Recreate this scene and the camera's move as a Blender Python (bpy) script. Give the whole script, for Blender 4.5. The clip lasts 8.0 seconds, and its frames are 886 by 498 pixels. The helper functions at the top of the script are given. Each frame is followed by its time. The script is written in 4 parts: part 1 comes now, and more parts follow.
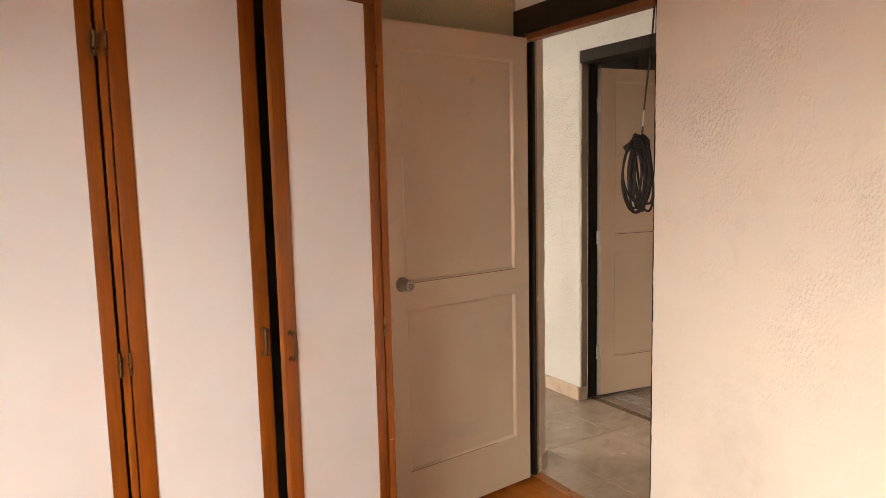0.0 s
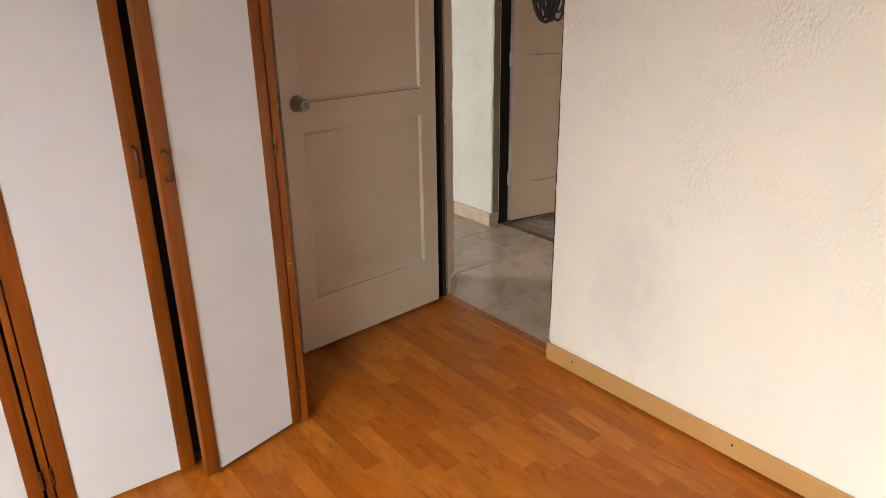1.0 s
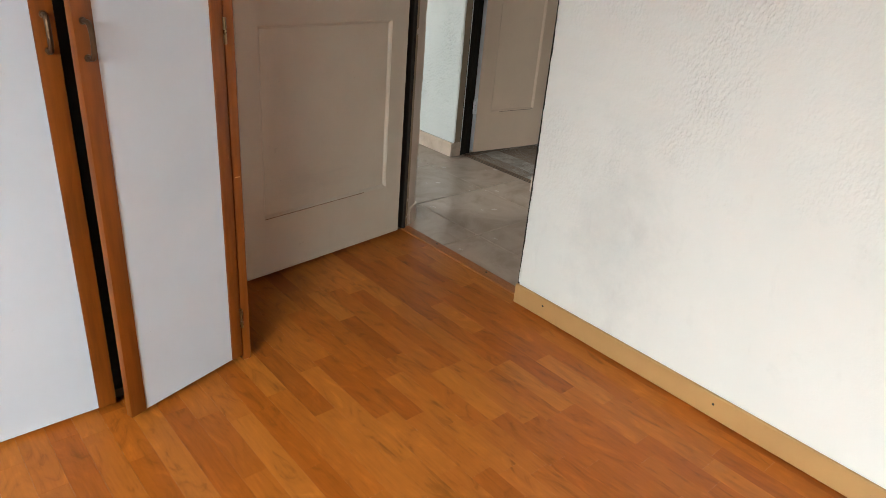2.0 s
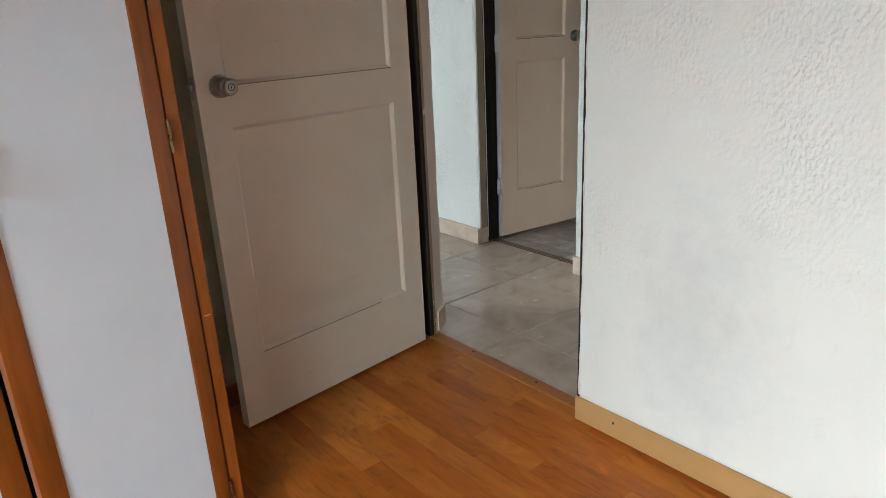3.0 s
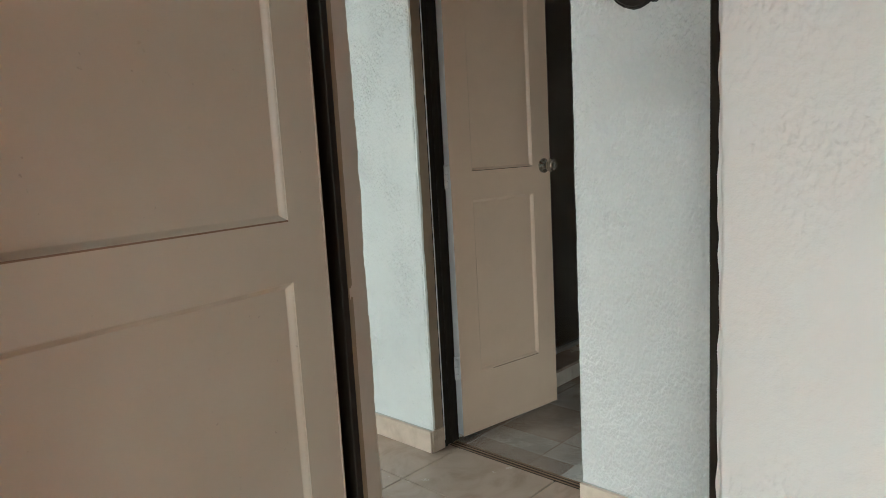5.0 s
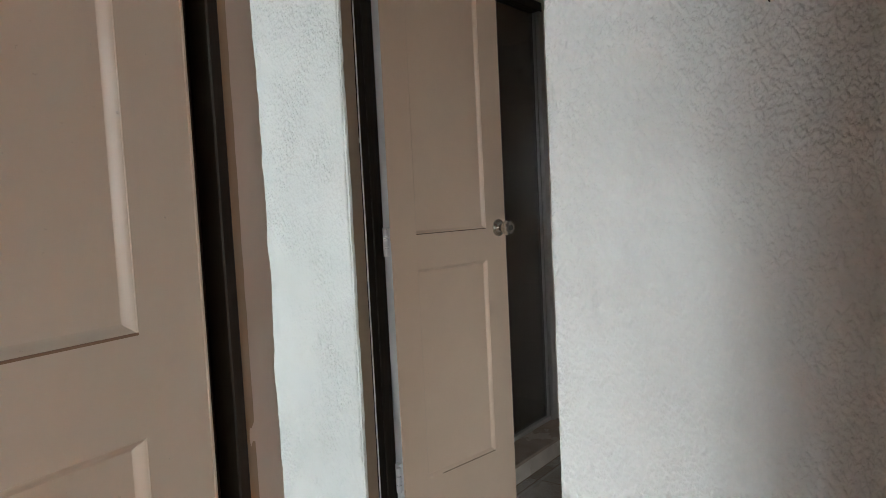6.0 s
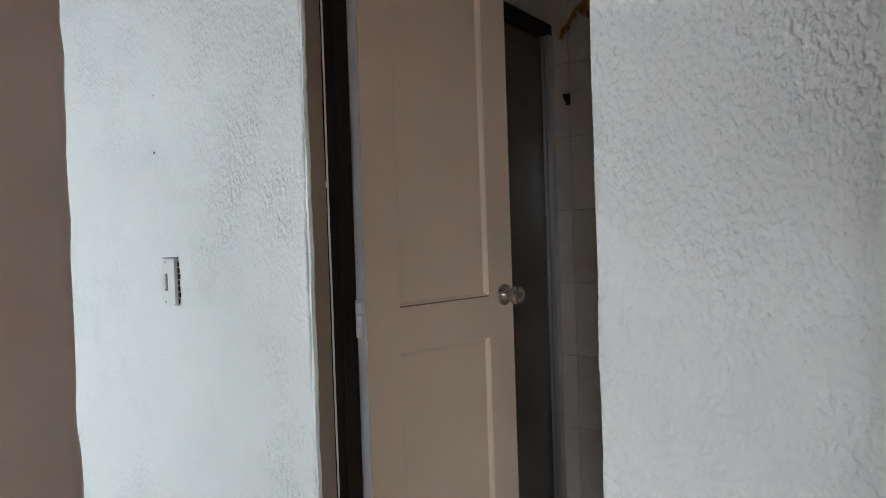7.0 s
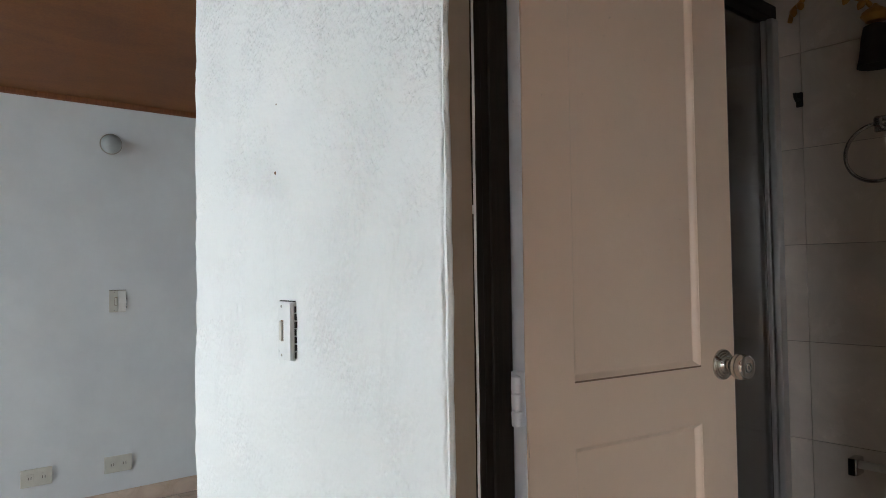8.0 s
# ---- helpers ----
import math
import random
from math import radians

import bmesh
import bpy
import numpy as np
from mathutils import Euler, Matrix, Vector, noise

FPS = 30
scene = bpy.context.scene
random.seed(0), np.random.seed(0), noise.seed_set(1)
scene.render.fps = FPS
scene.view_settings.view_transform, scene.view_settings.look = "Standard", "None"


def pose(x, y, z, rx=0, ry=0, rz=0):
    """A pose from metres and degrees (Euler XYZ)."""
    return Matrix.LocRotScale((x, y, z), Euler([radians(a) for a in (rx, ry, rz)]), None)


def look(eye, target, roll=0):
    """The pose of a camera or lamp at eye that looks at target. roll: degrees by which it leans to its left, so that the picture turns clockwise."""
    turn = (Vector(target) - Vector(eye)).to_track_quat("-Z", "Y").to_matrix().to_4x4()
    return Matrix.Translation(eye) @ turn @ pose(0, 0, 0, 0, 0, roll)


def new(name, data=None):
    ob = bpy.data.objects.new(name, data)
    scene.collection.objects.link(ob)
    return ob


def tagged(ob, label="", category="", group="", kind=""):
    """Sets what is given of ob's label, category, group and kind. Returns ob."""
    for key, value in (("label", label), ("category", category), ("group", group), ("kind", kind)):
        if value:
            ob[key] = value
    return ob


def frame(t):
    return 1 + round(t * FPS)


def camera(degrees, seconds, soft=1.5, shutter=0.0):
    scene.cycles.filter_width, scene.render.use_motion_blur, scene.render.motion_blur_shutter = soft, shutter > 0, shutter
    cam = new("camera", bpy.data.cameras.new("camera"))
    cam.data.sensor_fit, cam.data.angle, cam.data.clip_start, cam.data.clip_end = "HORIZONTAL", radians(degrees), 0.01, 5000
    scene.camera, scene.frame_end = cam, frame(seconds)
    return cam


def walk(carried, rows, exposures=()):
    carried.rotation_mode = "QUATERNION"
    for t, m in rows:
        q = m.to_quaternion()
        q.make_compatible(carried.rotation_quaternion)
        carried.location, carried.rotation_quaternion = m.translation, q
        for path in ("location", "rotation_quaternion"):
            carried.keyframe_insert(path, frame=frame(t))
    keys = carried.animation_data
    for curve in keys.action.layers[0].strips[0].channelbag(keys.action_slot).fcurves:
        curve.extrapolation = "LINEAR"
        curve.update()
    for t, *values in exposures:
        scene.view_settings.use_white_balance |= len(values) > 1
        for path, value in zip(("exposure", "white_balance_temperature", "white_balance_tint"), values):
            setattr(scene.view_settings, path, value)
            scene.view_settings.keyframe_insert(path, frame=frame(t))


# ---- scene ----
cam = camera(66.4, 8.0, soft=0.78)
PATH = [
    (0, (-1.918, -2.447, 1.468), (-0.904, -0.738, 1.241), -1.3),
    (0.5, (-1.865, -2.453, 1.438), (-0.792, -0.828, 0.985), -2.2),
    (1, (-1.805, -2.405, 1.381), (-0.672, -0.91, 0.687), -0.9),
    (1.2, (-1.786, -2.36, 1.362), (-0.626, -0.922, 0.594), 0.3),
    (2.3, (-1.664, -2.046, 1.24), (-0.423, -0.736, 0.377), 5.4),
    (2.5, (-1.588, -1.964, 1.25), (-0.366, -0.617, 0.418), 2.8),
    (2.8, (-1.487, -1.892, 1.212), (-0.313, -0.422, 0.534), -4.4),
    (3, (-1.432, -1.852, 1.171), (-0.228, -0.392, 0.525), -2.7),
    (3.5, (-1.316, -1.668, 1.126), (0.001, -0.269, 0.569), 0.9),
    (3.8, (-1.244, -1.534, 1.122), (0.158, -0.182, 0.667), 1.8),
    (4, (-1.19, -1.448, 1.12), (0.222, -0.099, 0.688), 0.1),
    (4.5, (-1.002, -1.262, 1.108), (0.402, 0.108, 0.716), -1.4),
    (4.7, (-0.899, -1.184, 1.128), (0.504, 0.196, 0.774), -2.2),
    (5.8, (-0.529, -0.676, 1.138), (1.051, 0.54, 0.991), -3.3),
    (6, (-0.457, -0.681, 1.145), (1.136, 0.522, 1.01), -2.8),
    (6.2, (-0.372, -0.637, 1.167), (1.177, 0.621, 1.031), -4.0),
    (6.5, (-0.239, -0.5, 1.202), (1.325, 0.745, 1.133), -2.6),
    (7, (-0.06, -0.366, 1.213), (1.563, 0.802, 1.182), -1.9),
    (7.5, (0.081, -0.216, 1.241), (1.707, 0.949, 1.262), -1.1),
    (8, (0.283, -0.074, 1.244), (1.568, 1.457, 1.31), -0.8),
]
walk(cam, [(t, look(eye, target, roll)) for t, eye, target, roll in PATH],
     exposures=[(0, -0.10, 8500, 14), (0.5, -0.20, 7600, 11), (1.0, -0.35, 7100, 6), (1.2, -0.38, 6850, 5), (2.4, -0.40, 5800, -4), (3.5, -0.28, 5600, -5), (4.3, -0.43, 5850, -8), (6, -0.14, 5800, 0), (6.5, -0.16, 5750, 3), (7.0, -0.37, 5600, 1), (7.5, -0.18, 5700, 3), (8, -0.06, 5750, 3)])

# ---------------------------------------------------------------- world and light
world = bpy.data.worlds.new("world")
scene.world = world
world.use_nodes = True
wn = world.node_tree.nodes
sky = wn.new("ShaderNodeTexSky")
sky.sky_type = "NISHITA"
sky.sun_disc = False
sky.sun_elevation, sky.sun_rotation = radians(40), radians(100)
world.node_tree.links.new(sky.outputs[0], wn["Background"].inputs[0])
wn["Background"].inputs[1].default_value = 0.08

sun = new("sun", bpy.data.lights.new("sun", "SUN"))
sun.data.energy, sun.data.angle, sun.data.color = 0.8, radians(12), (1.0, 0.95, 0.88)
sun.matrix_world = look((6, 1, 7), (0, 0, 0))


def window_light(name, eye, target, w, h, power, color):
    """The sky's light in a window opening."""
    lamp = new(name, bpy.data.lights.new(name, "AREA"))
    lamp.data.shape, lamp.data.size, lamp.data.size_y = "RECTANGLE", w, h
    lamp.data.energy, lamp.data.color = power, color
    lamp.matrix_world = look(eye, target)
    return lamp


window_light("bedroom_window_light", (-4.15, -2.75, 2.46), (-0.8, -2.0, 0.3), 3.1, 1.7, 1060, (0.988, 0.985, 0.972))
window_light("living_window_light", (-3.2, 2.6, 2.25), (0.9, 1.4, 0.6), 1.6, 1.5, 345, (0.965, 0.985, 0.985))


# ---------------------------------------------------------------- materials
def rgb(c):
    return (c[0], c[1], c[2], 1)


class Mat:
    """A node material with a Principled shader and a few short-hands."""

    def __init__(self, name, rough=0.5, metal=0.0):
        self.m = bpy.data.materials.new(name)
        self.m.use_nodes = True
        self.t = self.m.node_tree
        self.p = self.t.nodes["Principled BSDF"]
        self.p.inputs["Roughness"].default_value = rough
        self.p.inputs["Metallic"].default_value = metal
        self.co = None

    def node(self, kind, **values):
        n = self.t.nodes.new(kind)
        for key, value in values.items():
            n.inputs[key.replace("_", " ")].default_value = value
        return n

    def link(self, a, b):
        self.t.links.new(a, b)

    def coords(self, scale=(1, 1, 1)):
        tc = self.node("ShaderNodeTexCoord")
        mp = self.node("ShaderNodeMapping")
        mp.inputs["Scale"].default_value = scale
        self.link(tc.outputs["Object"], mp.inputs[0])
        return mp.outputs[0]

    def noise(self, scale, detail=3.0, rough=0.55, distort=0.0, stretch=(1, 1, 1)):
        n = self.node("ShaderNodeTexNoise", Scale=scale, Detail=detail, Roughness=rough, Distortion=distort)
        self.link(self.coords(stretch), n.inputs["Vector"])
        return n.outputs[0]

    def ramp(self, fac, stops):
        r = self.node("ShaderNodeValToRGB")
        el = r.color_ramp.elements
        while len(el) < len(stops):
            el.new(0.5)
        for e, (at, col) in zip(el, stops):
            e.position, e.color = at, (rgb(col) if not isinstance(col, (int, float)) else (col, col, col, 1))
        self.link(fac, r.inputs[0])
        return r.outputs[0]

    def mix(self, fac, a, b, kind="MIX"):
        n = self.t.nodes.new("ShaderNodeMixRGB")
        n.blend_type = kind
        for sock, v in zip(n.inputs, (fac, a, b)):
            if hasattr(v, "is_linked"):
                self.link(v, sock)
            else:
                sock.default_value = rgb(v) if isinstance(v, tuple) else v
        return n.outputs[0]

    def math(self, op, a, b=0.0):
        n = self.t.nodes.new("ShaderNodeMath")
        n.operation = op
        for sock, v in zip(n.inputs, (a, b)):
            if hasattr(v, "is_linked"):
                self.link(v, sock)
            else:
                sock.default_value = v
        return n.outputs[0]

    def color(self, out):
        if isinstance(out, tuple):
            self.p.inputs["Base Color"].default_value = rgb(out)
        else:
            self.link(out, self.p.inputs["Base Color"])
        return self

    def rough(self, out):
        self.link(out, self.p.inputs["Roughness"])
        return self

    def bump(self, height, strength=0.5, distance=0.002):
        b = self.node("ShaderNodeBump", Strength=strength, Distance=distance)
        self.link(height, b.inputs["Height"])
        if self.p.inputs["Normal"].is_linked:
            self.link(self.p.inputs["Normal"].links[0].from_socket, b.inputs["Normal"])
        self.link(b.outputs[0], self.p.inputs["Normal"])
        return self


def stucco(name, base, dirt, strength, smooth_at=0.42, grainy=130, relief=0.003, least=0.12, pitted=0.3, stain=None, floated=None):
    """Hand-trowelled plaster: worm-like blobs with smoother patches between, thick white paint."""
    m = Mat(name, 0.62)
    blob = m.noise(grainy, 1.2, 0.5, 0.0, (1, 1, 0.66))
    blob = m.ramp(blob, [(0.34, 0.0), (0.72, 1.0)])
    patch = m.ramp(m.noise(2.6, 3.0, 0.6), [(smooth_at, least), (smooth_at + 0.2, 1.0)])
    if floated:
        # the plaster was floated smoother towards the floor
        up = m.node("ShaderNodeSeparateXYZ")
        m.link(m.coords(), up.inputs[0])
        rise = m.math("ADD", up.outputs[2], m.math("MULTIPLY", m.noise(3.1, 3.0), 0.5))
        patch = m.math("MULTIPLY", patch, m.ramp(m.math("MULTIPLY", rise, 0.4), [(floated[0] * 0.4, 0.12), (floated[1] * 0.4, 1.0)]))
    fine = m.noise(420, 2.0)
    height = m.math("ADD", m.math("MULTIPLY", blob, patch), m.math("MULTIPLY", fine, 0.12))
    pits = m.ramp(m.noise(grainy * 1.25, 1.0, 0.5, 0.0, (1, 1, 0.8)), [(0.28, 0.0), (0.40, 1.0)])
    height = m.math("ADD", height, m.math("MULTIPLY", m.math("MULTIPLY", pits, patch), pitted))
    m.bump(m.noise(7, 3.0), 0.25, 0.012)
    m.bump(height, strength, relief)
    tint = m.ramp(m.noise(1.7, 5.0, 0.6), [(0.30, dirt), (0.62, base)])
    smear = m.ramp(m.noise(11, 6.0, 0.7, 0.4, (1, 1, 0.45)), [(0.26, 0.94), (0.42, 1.0)])
    col = m.mix(1.0, tint, smear, "MULTIPLY")
    if stain:
        # a grey smudge of handling, about half a metre high
        at = m.t.nodes.new("ShaderNodeVectorMath")
        at.operation = "DISTANCE"
        m.link(m.coords((1, 1, 0.55)), at.inputs[0])
        at.inputs[1].default_value = stain
        near = m.math("ADD", at.outputs["Value"], m.math("MULTIPLY", m.noise(11, 6.0, 0.75), 0.4))
        col = m.mix(1.0, col, m.ramp(near, [(0.18, (0.86, 0.87, 0.88)), (0.42, (1, 1, 1))]), "MULTIPLY")
    m.color(col)
    return m.m


PLASTER = stucco("white_stucco", (0.85, 0.84, 0.81), (0.81, 0.80, 0.77), 0.65, 0.47, 108, 0.0050, 0.12, 0.2, (0.0, -1.08, 0.40 * 0.55), (0.6, 1.25))
PLASTER_HALL = stucco("white_stucco_hall", (0.84, 0.835, 0.815), (0.79, 0.79, 0.77), 0.95, 0.48, 100, 0.0080, 0.2, 0.3)
# same white paint, toned down and warmed for the light on the hall's south wall
PLASTER_SHADED = stucco("white_stucco_shaded", (0.78, 0.75, 0.715), (0.74, 0.71, 0.675), 0.9, 0.42, 104, 0.0058, 0.75, 0.12)


def smooth_plaster(name, base, dirt):
    m = Mat(name, 0.6)
    m.bump(m.noise(35, 4.0), 0.25, 0.002)
    m.color(m.ramp(m.noise(3, 5.0, 0.65), [(0.3, dirt), (0.65, base)]))
    return m.m


REVEAL = smooth_plaster("beige_reveal_paint", (0.80, 0.69, 0.59), (0.73, 0.62, 0.52))
# assumed colour for walls out of view, kept low to lessen bounced light
BEIGE = smooth_plaster("low_bounce_beige", (0.52, 0.44, 0.35), (0.45, 0.375, 0.295))
TANWALL = stucco("tan_stucco", (0.50, 0.46, 0.31), (0.43, 0.39, 0.26), 0.8, 0.40, 85, 0.005, 0.4, 0.2)
TANTRIM = smooth_plaster("tan_trim_paint", (0.42, 0.325, 0.235), (0.34, 0.26, 0.18))
# the reveal's plaster again, with its warm brown shade put into the colour
REVEALSHADE = smooth_plaster("reveal_shade_brown", (0.44, 0.32, 0.20), (0.37, 0.265, 0.16))
CEIL = smooth_plaster("ceiling_paint", (0.82, 0.78, 0.70), (0.77, 0.73, 0.65))
FARWALL = smooth_plaster("pale_grey_wall_paint", (0.76, 0.78, 0.80), (0.69, 0.705, 0.725))


def painted_wood(name, base, dirt, gloss=0.42, scuff=None):
    m = Mat(name, gloss)
    m.bump(m.noise(60, 4.0, 0.6, 0.0, (1, 1, 0.12)), 0.18, 0.0012)
    m.bump(m.noise(6, 2.0), 0.12, 0.004)
    tint = m.ramp(m.noise(2.2, 6.0, 0.65), [(0.28, dirt), (0.60, base)])
    specks = m.ramp(m.noise(130, 2.0), [(0.22, 0.75), (0.27, 1.0)])
    col = m.mix(1.0, tint, specks, "MULTIPLY")
    if scuff:
        # a long grey scuff left by shoes
        at = m.t.nodes.new("ShaderNodeVectorMath")
        at.operation = "DISTANCE"
        m.link(m.coords((1, 0, 3.2)), at.inputs[0])
        at.inputs[1].default_value = (scuff[0], 0, scuff[1] * 3.2)
        near = m.math("ADD", at.outputs["Value"], m.math("MULTIPLY", m.noise(13, 6.0, 0.75, 0.3, (0.5, 1, 2.0)), 0.5))
        col = m.mix(1.0, col, m.ramp(near, [(0.22, (0.88, 0.885, 0.89)), (0.46, (1, 1, 1))]), "MULTIPLY")
    m.color(col)
    m.rough(m.ramp(m.noise(9, 4.0), [(0.3, gloss - 0.06), (0.7, gloss + 0.12)]))
    return m.m


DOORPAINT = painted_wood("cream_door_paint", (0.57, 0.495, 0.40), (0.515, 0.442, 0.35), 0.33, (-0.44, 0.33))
# cream for the bathroom door, its brighter, warmer light put into the colour
DOORPAINT_LIT = painted_wood("lit_cream_door_paint", (0.84, 0.64, 0.487), (0.775, 0.585, 0.44), 0.36)
DOOREDGE = painted_wood("white_edge_paint", (0.84, 0.83, 0.85), (0.74, 0.73, 0.75))
SKIRT = painted_wood("tan_skirting_paint", (0.45, 0.258, 0.102), (0.39, 0.215, 0.083), 0.38)
MELAMINE = painted_wood("white_melamine", (0.57, 0.612, 0.685), (0.525, 0.562, 0.625), 0.46)


def stained(name, light, dark, rough, scale=14.0, grain=(9, 9, 0.7)):
    m = Mat(name, rough)
    g = m.noise(scale, 6.0, 0.65, 1.2, grain)
    f = m.noise(90, 3.0, 0.6, 0.0, (1, 1, 0.06))
    m.color(m.mix(0.35, m.ramp(g, [(0.30, dark), (0.66, light)]), m.ramp(f, [(0.35, dark), (0.6, light)])))
    m.bump(f, 0.12, 0.0008)
    return m.m


CLOSETWOOD = stained("orange_stained_wood", (0.205, 0.053, 0.004), (0.105, 0.025, 0.0022), 0.42, 5.0, (3, 3, 0.4))
DARKFRAME = stained("dark_brown_frame", (0.026, 0.019, 0.014), (0.012, 0.009, 0.006), 0.62)
REDWOOD = stained("red_brown_wood", (0.23, 0.085, 0.03), (0.13, 0.045, 0.018), 0.45)
WORNSTRIP = stained("worn_brown_strip", (0.40, 0.135, 0.032), (0.25, 0.080, 0.019), 0.45)
CEILWOOD = stained("stained_ceiling_board", (0.185, 0.066, 0.011), (0.11, 0.036, 0.006), 0.6, 1.3, (1.0, 3.0, 3.0))


for mat, level in ((DARKFRAME, 0.2), (CLOSETWOOD, 0.35)):
    mat.node_tree.nodes["Principled BSDF"].inputs["Specular IOR Level"].default_value = level


def plain(name, col, rough=0.5, metal=0.0, grain=0.12):
    m = Mat(name, rough, metal)
    lo = tuple(c * (1 - grain) for c in col)
    m.color(m.ramp(m.noise(24, 4.0), [(0.3, lo), (0.7, col)]))
    m.rough(m.ramp(m.noise(50, 3.0), [(0.3, max(0.03, rough - 0.08)), (0.7, rough + 0.08)]))
    return m.m


STEEL = plain("satin_nickel", (0.44, 0.415, 0.38), 0.38, 1.0)
POLISHED = plain("polished_nickel", (0.62, 0.585, 0.54), 0.2, 1.0)
CHROME = plain("chrome", (0.60, 0.60, 0.60), 0.06, 1.0)
ALU = Mat("brown_grey_aluminium", 0.3, 0.85).color((0.62, 0.59, 0.57)).m
BRASS = plain("aged_brass", (0.55, 0.29, 0.07), 0.36, 1.0)
HINGE = plain("dull_brass", (0.20, 0.14, 0.075), 0.30, 1.0)
BRONZE = plain("bronze_handle", (0.11, 0.062, 0.034), 0.45, 0.85)
BLACK = plain("black_rubber", (0.007, 0.007, 0.008), 0.5)
VOID = plain("near_black", (0.02, 0.016, 0.012), 0.7)
PLASTIC = plain("ivory_plastic", (0.66, 0.635, 0.57), 0.38)
COVER = plain("white_plastic", (0.80, 0.80, 0.78), 0.35)
GREYPLASTIC = plain("grey_plastic", (0.40, 0.42, 0.42), 0.35)
JOINT = plain("dirty_joint", (0.24, 0.15, 0.095), 0.85)
DARKHOLE = plain("dark_gap", (0.03, 0.027, 0.024), 0.8)
WHITEPAINT = plain("white_paint_drip", (0.75, 0.75, 0.73), 0.5)
GROUT = plain("grey_grout", (0.30, 0.25, 0.21), 0.85)
GROUTWALL = plain("taupe_grout", (0.38, 0.33, 0.285), 0.85)
GROUTWHITE = plain("pale_grout", (0.62, 0.60, 0.57), 0.85)


def piece_random(m):
    """One random number for each piece, whether an object or an island of a joined mesh."""
    info = m.t.nodes.new("ShaderNodeObjectInfo")
    geo = m.t.nodes.new("ShaderNodeNewGeometry")
    return m.math("FRACT", m.math("ADD", info.outputs["Random"], geo.outputs["Random Per Island"]))


def laminate():
    m = Mat("orange_laminate", 0.3)
    r = piece_random(m)
    tc = m.node("ShaderNodeTexCoord")
    shift = m.node("ShaderNodeCombineXYZ")
    m.link(m.math("MULTIPLY", r, 37.0), shift.inputs[0])
    m.link(m.math("MULTIPLY", r, 91.0), shift.inputs[1])
    add = m.t.nodes.new("ShaderNodeVectorMath")
    m.link(tc.outputs["Object"], add.inputs[0])
    m.link(shift.outputs[0], add.inputs[1])

    def grain(scale, detail, distort, stretch):
        mp = m.node("ShaderNodeMapping")
        mp.inputs["Scale"].default_value = stretch
        m.link(add.outputs[0], mp.inputs[0])
        n = m.node("ShaderNodeTexNoise", Scale=scale, Detail=detail, Roughness=0.62, Distortion=distort)
        m.link(mp.outputs[0], n.inputs["Vector"])
        return n.outputs[0]

    base = m.ramp(r, [(0.0, (0.285, 0.070, 0.006)), (0.3, (0.34, 0.090, 0.009)), (0.7, (0.425, 0.136, 0.019)), (1.0, (0.30, 0.076, 0.007))])
    flame = m.ramp(grain(14.0, 5.0, 2.2, (1.0, 0.32, 1.0)), [(0.26, 0.52), (0.43, 0.92), (0.58, 1.02), (0.76, 1.30)])
    fine = m.ramp(grain(160.0, 2.0, 0.0, (1.0, 0.05, 1.0)), [(0.3, 0.90), (0.6, 1.0)])
    streak = m.ramp(grain(42.0, 4.0, 0.6, (1.0, 0.13, 1.0)), [(0.28, 0.74), (0.43, 1.0), (0.72, 1.08)])
    col = m.mix(1.0, m.mix(1.0, m.mix(1.0, base, flame, "MULTIPLY"), streak, "MULTIPLY"), fine, "MULTIPLY")
    m.color(col)
    m.rough(m.ramp(m.noise(5, 5.0), [(0.3, 0.26), (0.7, 0.40)]))
    m.p.inputs["Specular IOR Level"].default_value = 0.22
    return m.m


LAMINATE = laminate()


def floor_tile(name, light, dark, rough):
    m = Mat(name, rough)
    r = piece_random(m)
    tc = m.node("ShaderNodeTexCoord")
    shift = m.node("ShaderNodeCombineXYZ")
    m.link(m.math("MULTIPLY", r, 53.0), shift.inputs[2])
    add = m.t.nodes.new("ShaderNodeVectorMath")
    m.link(tc.outputs["Object"], add.inputs[0])
    m.link(shift.outputs[0], add.inputs[1])
    n = m.node("ShaderNodeTexNoise", Scale=5.5, Detail=7.0, Roughness=0.62, Distortion=1.4)
    m.link(add.outputs[0], n.inputs["Vector"])
    v = m.ramp(n.outputs[0], [(0.30, dark), (0.52, light), (0.72, tuple(c * 1.12 for c in light))])
    m.color(m.mix(1.0, v, m.ramp(r, [(0, 0.93), (1, 1.03)]), "MULTIPLY"))
    m.rough(m.ramp(m.noise(4, 6.0, 0.7), [(0.3, rough - 0.06), (0.75, rough + 0.16)]))
    m.bump(m.noise(9, 2.0), 0.06, 0.004)
    return m.m


TILE = floor_tile("taupe_floor_tile", (0.475, 0.372, 0.30), (0.37, 0.285, 0.225), 0.18)
TILEBATH = floor_tile("bath_floor_tile", (0.70, 0.67, 0.63), (0.60, 0.57, 0.53), 0.25)
TILESKIRT = floor_tile("beige_tile_skirting", (0.62, 0.49, 0.395), (0.50, 0.375, 0.285), 0.3)
TILEWALL = floor_tile("bath_wall_tile", (0.73, 0.64, 0.56), (0.67, 0.585, 0.51), 0.2)


def glass():
    m = bpy.data.materials.new("window_glass")
    m.use_nodes = True
    p = m.node_tree.nodes["Principled BSDF"]
    p.inputs["Transmission Weight"].default_value = 1.0
    p.inputs["Roughness"].default_value = 0.0
    p.inputs["IOR"].default_value = 1.45
    return m


GLASS = glass()
